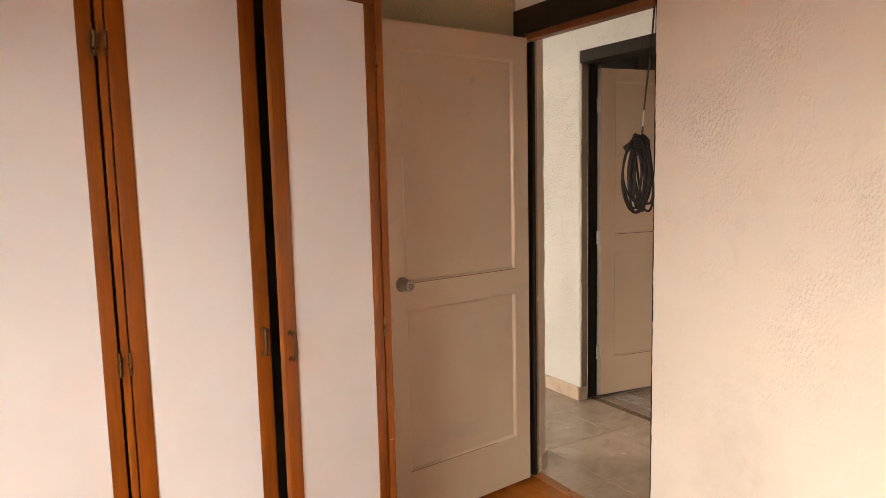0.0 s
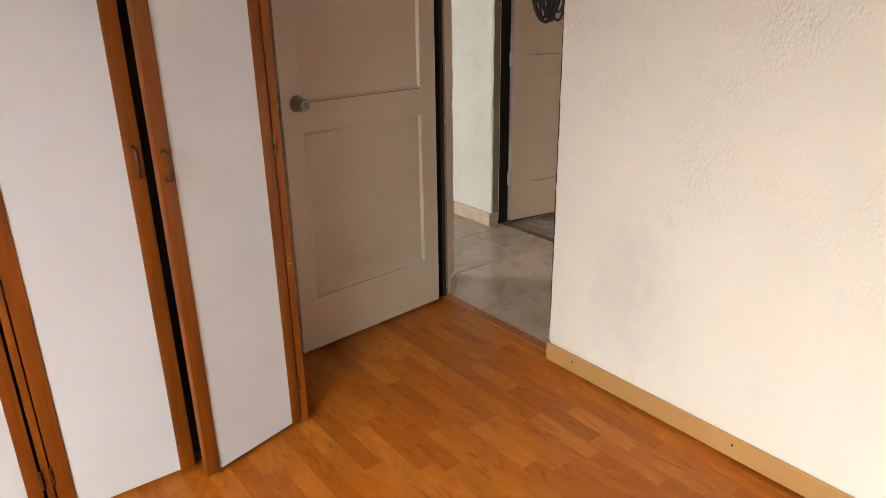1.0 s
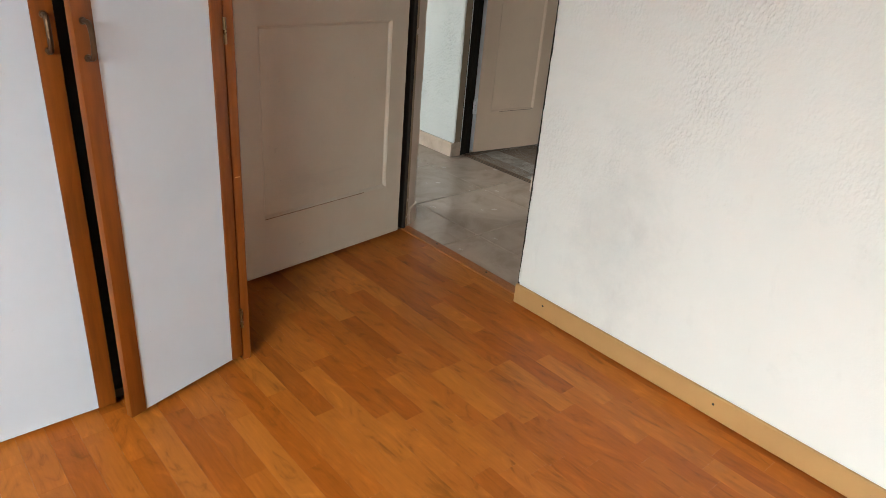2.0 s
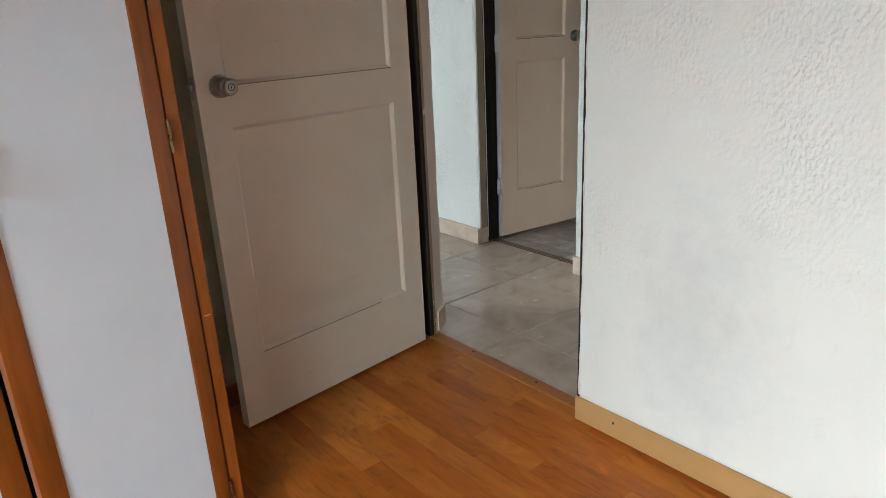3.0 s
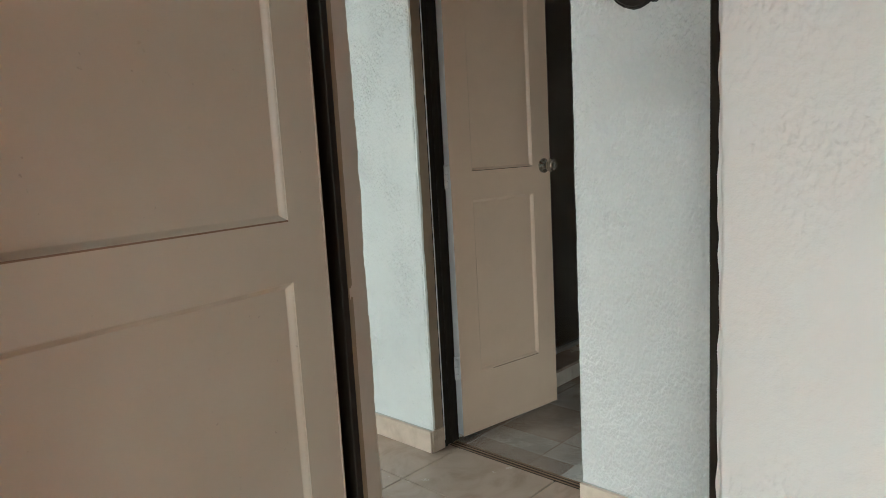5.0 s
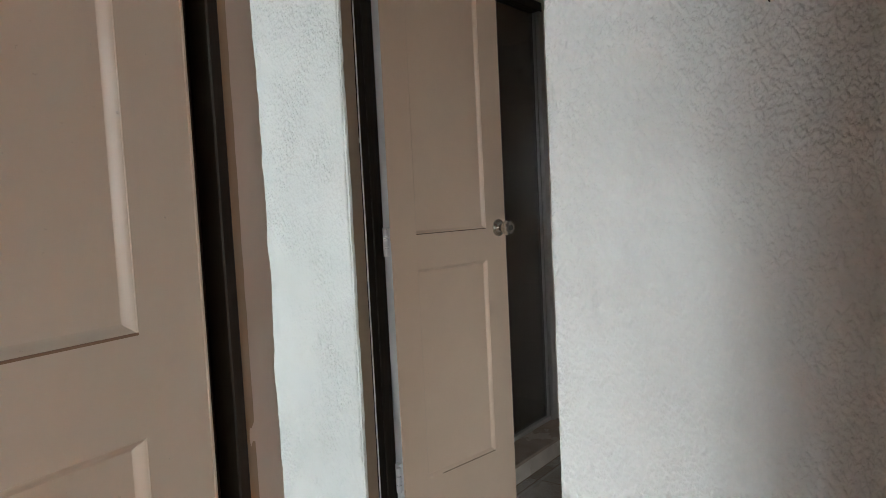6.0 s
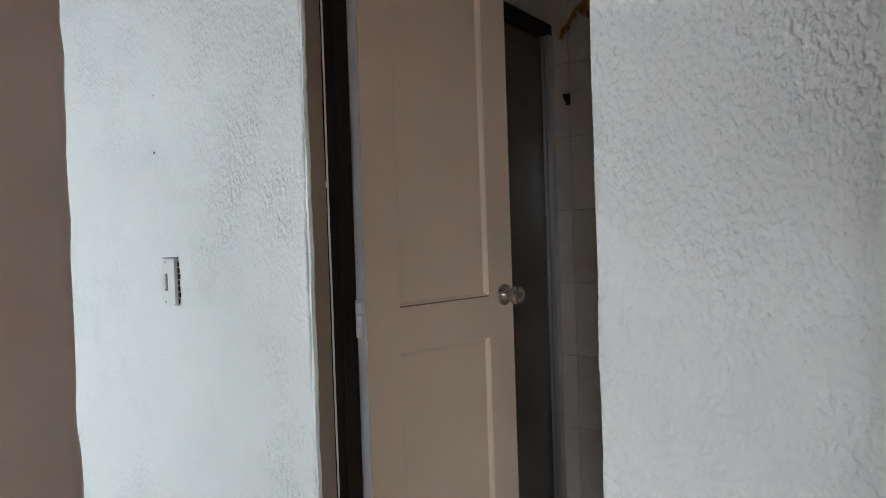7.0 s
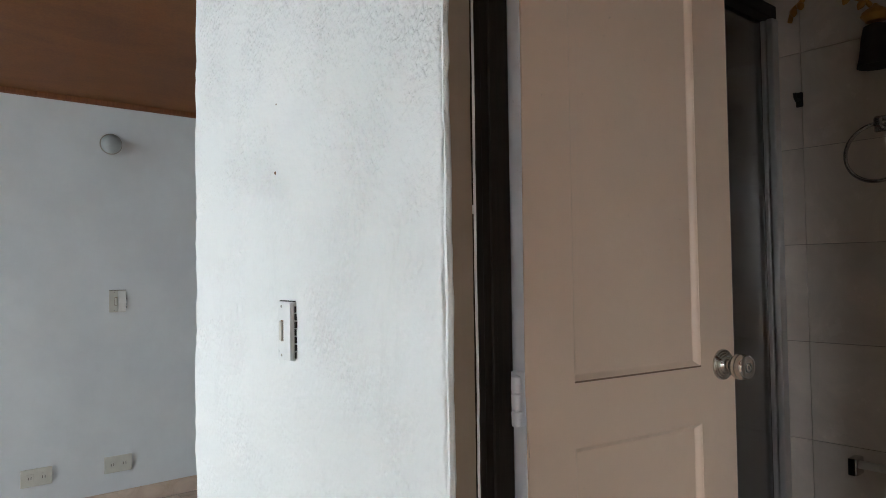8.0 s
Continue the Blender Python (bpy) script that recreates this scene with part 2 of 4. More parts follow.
# grey tint that stands for the shade inside the shower
DIMPANE = Mat("dimming_acrylic", 0.12).color((0.66, 0.65, 0.64)).m
DIMPANE.node_tree.nodes["Principled BSDF"].inputs["Transmission Weight"].default_value = 1.0


# ---------------------------------------------------------------- mesh helpers
def part(name, bm, material, parent=None, label="", m=None, smooth=0.0):
    me = bpy.data.meshes.new(name)
    bmesh.ops.recalc_face_normals(bm, faces=bm.faces)
    bm.to_mesh(me)
    bm.free()
    for one in material if isinstance(material, (list, tuple)) else (material,):
        me.materials.append(one)
    if smooth:
        for poly in me.polygons:
            poly.use_smooth = True
        me.set_sharp_from_angle(angle=radians(smooth))
    ob = new(name, me)
    if m is not None:
        ob.matrix_basis = m
    if parent is not None:
        ob.parent = parent
    if label:
        ob["label"] = label
    return ob


def thing(name, m, label, category, group="", kind=""):
    ob = new(name)
    ob.matrix_basis = m
    return tagged(ob, label, category, group, kind)


def box(bm, x0, x1, y0, y1, z0, z1, bevel=0.0, seg=1):
    vs = bmesh.ops.create_cube(bm, size=1.0, matrix=Matrix.LocRotScale(
        ((x0 + x1) / 2, (y0 + y1) / 2, (z0 + z1) / 2), None, (abs(x1 - x0), abs(y1 - y0), abs(z1 - z0))))["verts"]
    if bevel:
        es = {e for v in vs for e in v.link_edges}
        bmesh.ops.bevel(bm, geom=list(es), offset=bevel, segments=seg, affect="EDGES", profile=0.6)
    return bm


def slab(*dims, bevel=0.0, seg=1):
    return box(bmesh.new(), *dims, bevel=bevel, seg=seg)


def prism(bm, outline, z0, z1, step=0.03, jitter=0.0, seed=0.0):
    """An upright wall on a plan outline; jitter makes its faces and edges a little uneven."""
    n = max(1, int(round((z1 - z0) / step))) if jitter else 1
    rings = []
    for i in range(n + 1):
        z = z0 + (z1 - z0) * i / n
        ring = []
        for x, y in outline:
            dx = jitter * (noise.noise((x * 9 + seed, y * 9, z * 7)) + 0.7 * noise.noise((x * 30, y * 30 + seed, z * 33)))
            dy = jitter * (noise.noise((x * 9, y * 9 + seed + 5, z * 7)) + 0.7 * noise.noise((x * 30, y * 30 + seed + 9, z * 33)))
            ring.append(bm.verts.new((x + dx, y + dy, z)))
        rings.append(ring)
    k = len(outline)
    for a, b in zip(rings, rings[1:]):
        for j in range(k):
            bm.faces.new((a[j], a[(j + 1) % k], b[(j + 1) % k], b[j]))
    bm.faces.new(rings[0])
    bm.faces.new(rings[-1])
    return bm


def rounded(x0, x1, y0, y1, r, corners="", seg=5):
    """A rectangle's outline with some corners rounded: a (x0,y0), b (x1,y0), c (x1,y1), d (x0,y1)."""
    pts = []
    for key, cx, cy, start in (("a", x0, y0, 180), ("b", x1, y0, 270), ("c", x1, y1, 0), ("d", x0, y1, 90)):
        if key in corners:
            ox, oy = cx + (r if cx == x0 else -r), cy + (r if cy == y0 else -r)
            for i in range(seg + 1):
                a = radians(start + 90 * i / seg)
                pts.append((ox + r * math.cos(a), oy + r * math.sin(a)))
        else:
            pts.append((cx, cy))
    return pts


def lathe(bm, profile, m=Matrix(), seg=28):
    """Turns (radius, height) pairs about z, then places them by m."""
    rings = []
    for r, h in profile:
        rings.append([bm.verts.new(m @ Vector((r * math.cos(2 * math.pi * i / seg), r * math.sin(2 * math.pi * i / seg), h))) for i in range(seg)])
    for a, b in zip(rings, rings[1:]):
        for i in range(seg):
            bm.faces.new((a[i], a[(i + 1) % seg], b[(i + 1) % seg], b[i]))
    bm.faces.new(rings[0])
    bm.faces.new(rings[-1])
    return bm


def tube(bm, path, r, seg=8, closed=False):
    """A round rod along a list of points."""
    pts = [Vector(p) for p in path]
    rings = []
    n = len(pts)
    side = None
    for i, p in enumerate(pts):
        a = pts[(i - 1) % n] if closed or i else p
        b = pts[(i + 1) % n] if closed or i < n - 1 else p
        d = (b - a).normalized()
        if side is None:
            side = d.orthogonal().normalized()
        side = (side - d * side.dot(d)).normalized()
        up = d.cross(side)
        rings.append([bm.verts.new(p + r * (math.cos(2 * math.pi * j / seg) * side + math.sin(2 * math.pi * j / seg) * up)) for j in range(seg)])
    pairs = list(zip(rings, rings[1:]))
    if closed:
        pairs.append((rings[-1], rings[0]))
    for a, b in pairs:
        for j in range(seg):
            bm.faces.new((a[j], a[(j + 1) % seg], b[(j + 1) % seg], b[j]))
    if not closed:
        bm.faces.new(rings[0])
        bm.faces.new(rings[-1])
    return bm


FRONT = pose(0, 0, 0, 90)  # turns the lathe's axis to -y


# ---------------------------------------------------------------- the plan
# x = 0 is the bedroom's face of the door wall; the hall lies at x 0.113 to 0.95; y runs along both.
W_IN, W_OUT = 0.0, 0.163
H_IN, H_OUT = 0.95, 1.095
DOOR_Y0, DOOR_Y1 = -0.723, 0.03       # bedroom doorway
BATH_Y0, BATH_Y1 = 0.065, 0.72        # bathroom doorway
BACK = 0.10                           # bedroom's back wall
FAR = 3.9                             # living room's far wall
TILED = 2.40                          # bathroom's tiled wall


def wall(name, bm, mat, label, category="wall"):
    return tagged(part(name, bm, mat, smooth=35), label, category, kind="structure")


# door wall of the bedroom
b = bmesh.new()
prism(b, rounded(W_IN, W_OUT, -4.5, DOOR_Y0, 0.007, "cd", 3), 0, 2.55, 0.018, 0.0026, 1.0)
box(b, W_IN + 0.001, W_OUT - 0.001, DOOR_Y0 + 0.001, BACK, 2.18, 2.55)
wall("wall_east", b, PLASTER, "white rough-plastered bedroom wall beside the doorway")
b = bmesh.new()
prism(b, [(0.05, 0.034), (0.062, 0.036), (0.085, 0.048), (0.147, 0.086), (0.156, 0.092), (0.161, 0.099), (0.163, 0.108), (0.163, 0.22), (0.05, 0.22)], 0, 2.18, 0.022, 0.0036, 4.0)
wall("wall_jamb", b, REVEAL, "beige painted plaster reveal of the bedroom doorway")
# added strip: the reveal's shade and orange bounce beside the frame, as colour
b = bmesh.new()
prism(b, [(0.0505, 0.0305), (0.060, 0.0325), (0.068, 0.0360), (0.075, 0.0400), (0.073, 0.0440), (0.0505, 0.0370)], 0.002, 2.148, 0.03, 0.0010, 8.0)
wall("shade_strip_jamb", b, REVEALSHADE, "brown strip standing for the shade on the reveal beside the frame", "trim")
# plaster squeezed over the frame along the wall's rough edge
b = bmesh.new()
prism(b, [(0.0035, DOOR_Y0 - 0.004), (0.0115, DOOR_Y0 - 0.004), (0.0118, DOOR_Y0 + 0.0035), (0.006, DOOR_Y0 + 0.0030)], 0.079, 2.06, 0.009, 0.0034, 23.0)
wall("trim_plaster_edge", b, PLASTER, "ragged chipped plaster edge along the door frame", "trim")
# back wall of the bedroom, behind the open door and the wardrobe
wall("wall_north", slab(-3.52, 0.0, BACK, 0.22, 0, 2.55), TANWALL, "tan plastered wall behind the open door")
# window wall of the bedroom, opposite the door wall; out of view, darkened to bounce less
b = bmesh.new()
box(b, -3.52, -3.4, -4.5, -3.9, 0, 2.55)
box(b, -3.52, -3.4, -1.6, BACK, 0, 2.55)
box(b, -3.52, -3.4, -3.9, -1.6, 0, 0.9)
box(b, -3.52, -3.4, -3.9, -1.6, 1.88, 2.55)
wall("wall_west", b, BEIGE, "unseen bedroom wall with a window opening, beige to cut the fill")
wall("wall_south", slab(-3.52, W_OUT, -4.62, -4.5, 0, 2.55), BEIGE, "plain unseen wall behind the walk, beige to cut the fill")
# boards assumed here; their dark colour holds light off the upper walls
tagged(part("ceiling_bedroom", slab(-3.52, W_OUT, -4.62, 0.22, 2.55, 2.62), CEILWOOD), "bedroom ceiling in assumed board colour, to dim the upper walls", "ceiling", kind="structure")

# wall between hall and bathroom
b = bmesh.new()
prism(b, rounded(H_IN, H_OUT, -3.6, BATH_Y0, 0.008, "d", 3), 0, 2.171, 0.022, 0.0018, 11.0)
wall("wall_hall_south", b, PLASTER_SHADED, "white stuccoed hall wall south of the bathroom door")
b = bmesh.new()
prism(b, rounded(H_IN, 1.005, BATH_Y1, 1.77, 0.008, "ad", 3), 0, 2.172, 0.018, 0.0040, 15.0)
box(b, 1.0055, H_OUT, BATH_Y1 + 0.005, 1.77, 0, 2.172)
box(b, H_IN, H_OUT, -3.6, 1.77, 2.172, 3.2)
wall("wall_hall", b, PLASTER_HALL, "white stuccoed hall wall beside the bathroom door")
tagged(part("trim_bath_reveal", prism(bmesh.new(), [(H_IN + 0.009, BATH_Y1 - 0.0055), (H_IN + 0.03, BATH_Y1 - 0.0065), (1.0055, BATH_Y1 - 0.0060), (1.0055, BATH_Y1 - 0.001), (H_IN + 0.009, BATH_Y1 - 0.001)], 0.002, 2.17, 0.012, 0.0011, 41.0), TANTRIM), "beige painted strip of the bathroom doorway", "trim", kind="structure")
b = bmesh.new()
prism(b, [(H_IN + 0.003, BATH_Y1 + 0.002), (H_IN + 0.003, BATH_Y1 - 0.0045), (H_IN + 0.009, BATH_Y1 - 0.0085), (H_IN + 0.013, BATH_Y1 - 0.0065), (H_IN + 0.012, BATH_Y1 + 0.002)], 0.088, 2.10, 0.008, 0.0022, 57.0)
wall("trim_plaster_flakes", b, PLASTER_HALL, "ragged flaking plaster edge beside the bathroom doorway", "trim")
wall("wall_hall_end", slab(W_OUT, H_IN, -3.72, -3.6, 0, 3.2), PLASTER_HALL, "plain white wall at the end of the hall")

# living room beyond the hall
wall("wall_far", slab(-2.72, 3.3, FAR, FAR + 0.12, 0, 3.2), FARWALL, "pale grey painted far wall of the living room")
b = bmesh.new()
box(b, -2.72, -2.6, 0.22, 1.9, 0, 3.2)
box(b, -2.72, -2.6, 3.2, FAR, 0, 3.2)
box(b, -2.72, -2.6, 1.9, 3.2, 0, 0.75)
box(b, -2.72, -2.6, 1.9, 3.2, 2.1, 3.2)
wall("wall_living_west", b, FARWALL, "pale living room wall with a window opening")
wall("wall_living_east", slab(3.18, 3.3, 1.77, FAR, 0, 3.2), FARWALL, "plain pale end wall of the living room")
wall("wall_bath_north", slab(H_OUT, 3.3, 1.65, 1.77, 0, 3.2), FARWALL, "plain pale wall between bathroom and living room")
wall("wall_over_bedroom", slab(-2.72, W_OUT, 0.10, 0.22, 2.62, 3.2), FARWALL, "plain pale wall above the bedroom's wall")


def sloped(name, x0, x1, y0, y1, z_far, slope, mat, label):
    b = bmesh.new()
    za, zb = z_far + slope * (FAR - y0), z_far + slope * (FAR - y1)
    vs = [b.verts.new(p) for p in ((x0, y0, za), (x1, y0, za), (x1, y1, zb), (x0, y1, zb),
                                   (x0, y0, za + 0.03), (x1, y0, za + 0.03), (x1, y1, zb + 0.03), (x0, y1, zb + 0.03))]
    for f in ((0, 1, 2, 3), (4, 5, 6, 7), (0, 1, 5, 4), (1, 2, 6, 5), (2, 3, 7, 6), (3, 0, 4, 7)):
        b.faces.new([vs[i] for i in f])
    return tagged(part(name, b, mat), label, "ceiling", kind="structure")


sloped("ceiling_living", -2.72, 3.3, 0.0, FAR, 2.19, 0.14, CEILWOOD, "sloping ceiling of reddish stained wooden boards")
tagged(part("trim_ceiling", slab(-2.6, 3.18, FAR - 0.022, FAR, 2.165, 2.205, bevel=0.006), REDWOOD), "dark red wooden strip under the wooden ceiling", "trim", kind="structure")
tagged(part("ceiling_hall", slab(W_OUT, H_OUT, -3.72, 0.0, 2.74, 2.80), CEILWOOD), "stained wooden ceiling over the hall", "ceiling", kind="structure")

# bathroom shell
b = bmesh.new()
box(b, H_OUT + 0.001, H_OUT + 0.008, -0.88, BATH_Y0 - 0.004, 0, 2.498)
box(b, H_OUT + 0.001, H_OUT + 0.008, BATH_Y1 + 0.03, 1.648, 0, 2.498)
wall("wall_bath_west", b, TILEWALL, "plain tiled inner face of the bathroom's door wall")
wall("wall_bath_south", slab(H_OUT, TILED + 0.12, -1.0, -0.88, 0, 2.5), TILEWALL, "plain tiled bathroom wall")
wall("wall_bath_east", slab(TILED + 0.008, TILED + 0.12, -0.88, 1.65, 0, 2.5), GROUTWALL, "taupe tiled bathroom wall with thin dark joints")
tagged(part("ceiling_bath", slab(H_OUT, TILED + 0.12, -1.0, 1.65, 2.5, 2.56), CEIL), "plain painted bathroom ceiling", "ceiling", kind="structure")

# floors under the pieces
floor_bed = tagged(part("floor_bedroom", slab(-3.52, 0.03, -4.5, BACK, -0.06, -0.006), VOID), "orange-brown wood strip laminate floor of the bedroom", "floor", kind="structure")
floor_hall = tagged(part("floor_hall", slab(-3.52, 3.3, -4.62, FAR + 0.12, -0.10, -0.062), GROUT), "base under the floors", "floor", kind="structure")
b = bmesh.new()
box(b, 0.032, 1.035, -3.6, 0.22, -0.06, -0.0025)
box(b, -2.6, 3.18, 0.222, FAR, -0.06, -0.0025)
floor_tiled = tagged(part("floor_tiled", b, GROUT), "polished taupe ceramic tiles with dark joints in the hall", "floor", kind="structure")
floor_bath = tagged(part("floor_bath", slab(1.037, TILED + 0.01, -0.88, 1.65, -0.058, -0.0025), GROUTWHITE), "grey ceramic bathroom floor tiles with pale joints", "floor", kind="structure")


def window(name, m, width, z0, z1, n):
    """A framed window of n panes along its own y, in the plane x = 0."""
    w = thing(name, m, "plain window with a pale frame and clear panes", "window", kind="structure")
    b = bmesh.new()
    t = 0.05
    for yy in (0.0, width - t):
        box(b, -0.03, 0.03, yy, yy + t, z0, z1, bevel=0.004)
    for zz in (z0, z1 - t):
        box(b, -0.028, 0.028, t, width - t, zz, zz + t, bevel=0.004)
    step = width / n
    for i in range(1, n):
        box(b, -0.026, 0.026, i * step - t / 2, i * step + t / 2, z0 + t, z1 - t, bevel=0.004)
    part("window_frame", b, PLASTIC, w)
    for i in range(n):
        p = part("pane", slab(-0.003, 0.003, i * step + t * 0.6, (i + 1) * step - t * 0.6, z0 + t * 0.8, z1 - t * 0.8), GLASS, w)
        p.visible_shadow = False
    return w


window("window_1", pose(-3.47, -3.9, 0), 2.3, 0.9, 1.88, 3)
window("window_2", pose(-2.68, 1.9, 0), 1.3, 0.75, 2.1, 2)


# ---------------------------------------------------------------- doors and frames
def door_leaf(name, m, width, height, thick, side, stile, rows, label, knob_x, knob_z, paint, metal):
    """A painted door with two sunk panels. Hinge at the origin, front towards -y, leaf towards side * x."""
    d = thing(name, m, label, "door", kind="structure")
    xs = [0.0, stile, width - stile, width]
    zs = [0.0, rows[0], rows[1], rows[2], rows[3], height]
    deep, mould = 0.011, 0.0115
    b = bmesh.new()

    def quad(*pts):
        b.faces.new([b.verts.new((side * x, y, z)) for x, y, z in pts])

    for y, s in ((0.0, 1), (thick, -1)):
        for i in range(3):
            for k in range(5):
                x0, x1, z0, z1 = xs[i], xs[i + 1], zs[k], zs[k + 1]
                if i == 1 and k in (1, 3):
                    steps = [(0.0, 0.0), (0.0006, 0.0012), (0.0022, 0.0020), (0.0045, 0.0042), (0.0070, 0.0074), (0.0092, 0.0100), (mould, deep)]
                    loops = [[(x0 + a, y + s * d2, z0 + a), (x1 - a, y + s * d2, z0 + a), (x1 - a, y + s * d2, z1 - a), (x0 + a, y + s * d2, z1 - a)] for a, d2 in steps]
                    for o, n in zip(loops, loops[1:]):
                        for j in range(4):
                            quad(o[j], o[(j + 1) % 4], n[(j + 1) % 4], n[j])
                else:
                    quad((x0, y, z0), (x1, y, z0), (x1, y, z1), (x0, y, z1))
    for k in range(5):
        quad((0, 0, zs[k]), (0, thick, zs[k]), (0, thick, zs[k + 1]), (0, 0, zs[k + 1]))
        quad((width, 0, zs[k]), (width, thick, zs[k]), (width, thick, zs[k + 1]), (width, 0, zs[k + 1]))
    for i in range(3):
        for z in (0, height):
            quad((xs[i], 0, z), (xs[i + 1], 0, z), (xs[i + 1], thick, z), (xs[i], thick, z))
    bmesh.ops.remove_doubles(b, verts=b.verts, dist=0.0003)
    edges = [e for e in b.edges if len(e.link_faces) == 2 and e.calc_face_angle(0) > 1.4 and all(v.co.x in (0.0, side * width) or v.co.z in (0.0, height) for v in e.verts)]
    bmesh.ops.bevel(b, geom=edges, offset=0.0025, segments=2, affect="EDGES")
    part("leaf", b, paint, d, smooth=30)
    for z0, z1 in ((rows[0], rows[1]), (rows[2], rows[3])):
        x0, x1 = sorted((side * (stile + mould - 0.001), side * (width - stile - mould + 0.001)))
        part("panel", slab(x0, x1, deep + 0.0005, thick - deep - 0.0005, z0 + mould - 0.001, z1 - mould + 0.001), paint, d)
    # open joint along the middle rail, dark with dirt
    a, c = sorted((side * stile, side * (width - stile)))
    part("joint", slab(a, c, -0.0004, 0.004, rows[2] - 0.0014, rows[2] + 0.0014), JOINT, d, "open dirty joint above the middle rail")
    a, c = sorted((side * (stile + 0.20 * (width - 2 * stile)), side * (width - stile)))
    part("joint", slab(a, c, -0.0004, 0.004, rows[0] - 0.0010, rows[0] + 0.0010), JOINT, d, "open dirty joint above the bottom rail")
    # knob on both faces
    for turn, y in ((FRONT, 0.0), (pose(0, 0, 0, -90), thick)):
        at = Matrix.Translation((side * knob_x, y, knob_z)) @ turn
        k = 0.86 if metal is STEEL else 1.0
        kn = part("knob", lathe(bmesh.new(), [(r * k, h * 0.93) for r, h in ((0.006, 0.0), (0.012, 0.006), (0.0115, 0.022), (0.015, 0.026), (0.0205, 0.031), (0.0238, 0.036), (0.0222, 0.0372), (0.0222, 0.0384), (0.0258, 0.0396), (0.0262, 0.046), (0.0245, 0.0472),
                                              (0.0245, 0.0484), (0.0262, 0.0496), (0.0262, 0.0555), (0.0245, 0.0605), (0.0222, 0.0590), (0.0206, 0.0612), (0.0165, 0.0628), (0.0128, 0.0635), (0.004, 0.0635))], seg=36), metal, d, "round ridged nickel door knob", at, 24)
        part("rose", lathe(bmesh.new(), [(0.010, 0.0002), (0.031, 0.0002), (0.031, 0.003), (0.0295, 0.0055), (0.0275, 0.0035), (0.0255, 0.0075), (0.0230, 0.0050), (0.0205, 0.0100), (0.0180, 0.0075), (0.014, 0.013)]), metal, kn, "", None, 24)
        part("lock_ring", lathe(bmesh.new(), [(0.0098, 0.0588), (0.0098, 0.0601), (0.0074, 0.0601), (0.0074, 0.0588)]), DARKHOLE, kn)
        part("keyhole", slab(-0.0013, 0.0013, -0.004, 0.004, 0.0588, 0.0602), DARKHOLE, kn)
    ex = side * width
    part("latch_plate", slab(ex - 0.0012, ex + 0.0012, thick * 0.18, thick * 0.82, knob_z - 0.03, knob_z + 0.03, bevel=0.0006), STEEL, d)
    part("latch_bolt", slab(min(ex, ex + side * 0.011), max(ex, ex + side * 0.011), thick * 0.3, thick * 0.7, knob_z - 0.009, knob_z + 0.009, bevel=0.002), STEEL, d)
    return d


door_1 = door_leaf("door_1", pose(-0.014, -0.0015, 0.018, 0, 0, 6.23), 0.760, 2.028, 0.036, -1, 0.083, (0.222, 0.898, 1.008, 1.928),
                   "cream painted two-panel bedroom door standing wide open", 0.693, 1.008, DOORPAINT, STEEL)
for z in (0.25, 1.0, 1.78):
    h = part("hinge", lathe(bmesh.new(), [(0.002, -0.052), (0.006, -0.050), (0.006, 0.050), (0.002, 0.052)], seg=12), DARKFRAME, door_1, "", Matrix.Translation((0.010, 0.022, z)), 30)
door_2 = door_leaf("door_2", pose(1.101, 0.693, 0.014, 0, 0, -8.4), 0.542, 2.062, 0.035, 1, 0.105, (0.238, 0.924, 1.036, 1.985),
                   "cream painted two-panel bathroom door standing open inwards", 0.503, 1.034, DOORPAINT_LIT, POLISHED)
part("edge_strip", slab(-0.0025, -0.0004, 0.001, 0.034, 0.004, 2.058), DOOREDGE, door_2, "white painted hinge edge of the door")
for z in (0.28, 1.02, 1.84):
    hg = part("hinge", lathe(bmesh.new(), [(0.002, -0.042), (0.0062, -0.040), (0.0066, -0.018), (0.0030, -0.016), (0.0030, -0.013), (0.0062, -0.011), (0.0064, 0.010), (0.0030, 0.012), (0.0030, 0.015), (0.0066, 0.017), (0.0060, 0.038), (0.002, 0.041)], seg=12), DOOREDGE, door_2, "paint-covered door hinge", Matrix.Translation((-0.024, -0.004, z)) @ Matrix.Diagonal((1.35, 1.35, 1, 1)), 30)
    part("hinge_leaf", slab(0.004, 0.016, 0.004, 0.022, -0.044, 0.044), DOOREDGE, hg)


def frame_piece(name, dims, mat, parent, label="", bevel=0.003):
    return part(name, slab(*dims, bevel=bevel), mat, parent, label)


f1 = thing("door_frame_bedroom", Matrix(), "dark brown wooden frame of the bedroom doorway", "door frame", kind="structure")
frame_piece("head", (-0.014, 0.05, DOOR_Y0 + 0.003, BACK - 0.004, 2.068, 2.178), DARKFRAME, f1)
frame_piece("head_stop", (0.0, 0.049, DOOR_Y0 + 0.016, DOOR_Y1 - 0.002, 2.040, 2.0675), REDWOOD, f1, "red-brown wooden strip under the frame head", 0.002)
frame_piece("head_reveal", (0.0505, W_OUT - 0.004, DOOR_Y0 + 0.002, DOOR_Y1 - 0.002, 2.150, 2.179), REVEAL, f1, "", 0.002)
frame_piece("hinge_post", (0.001, 0.0325, 0.058, BACK - 0.004, 0.0, 2.0665), DARKFRAME, f1)
frame_piece("hinge_stop", (0.033, 0.0495, 0.020, BACK - 0.004, 0.0, 2.039), DARKFRAME, f1, "", 0.002)
frame_piece("latch_post", (0.012, 0.05, DOOR_Y0 + 0.001, DOOR_Y0 + 0.0155, 0.0, 2.0665), DARKFRAME, f1, "", 0.002)
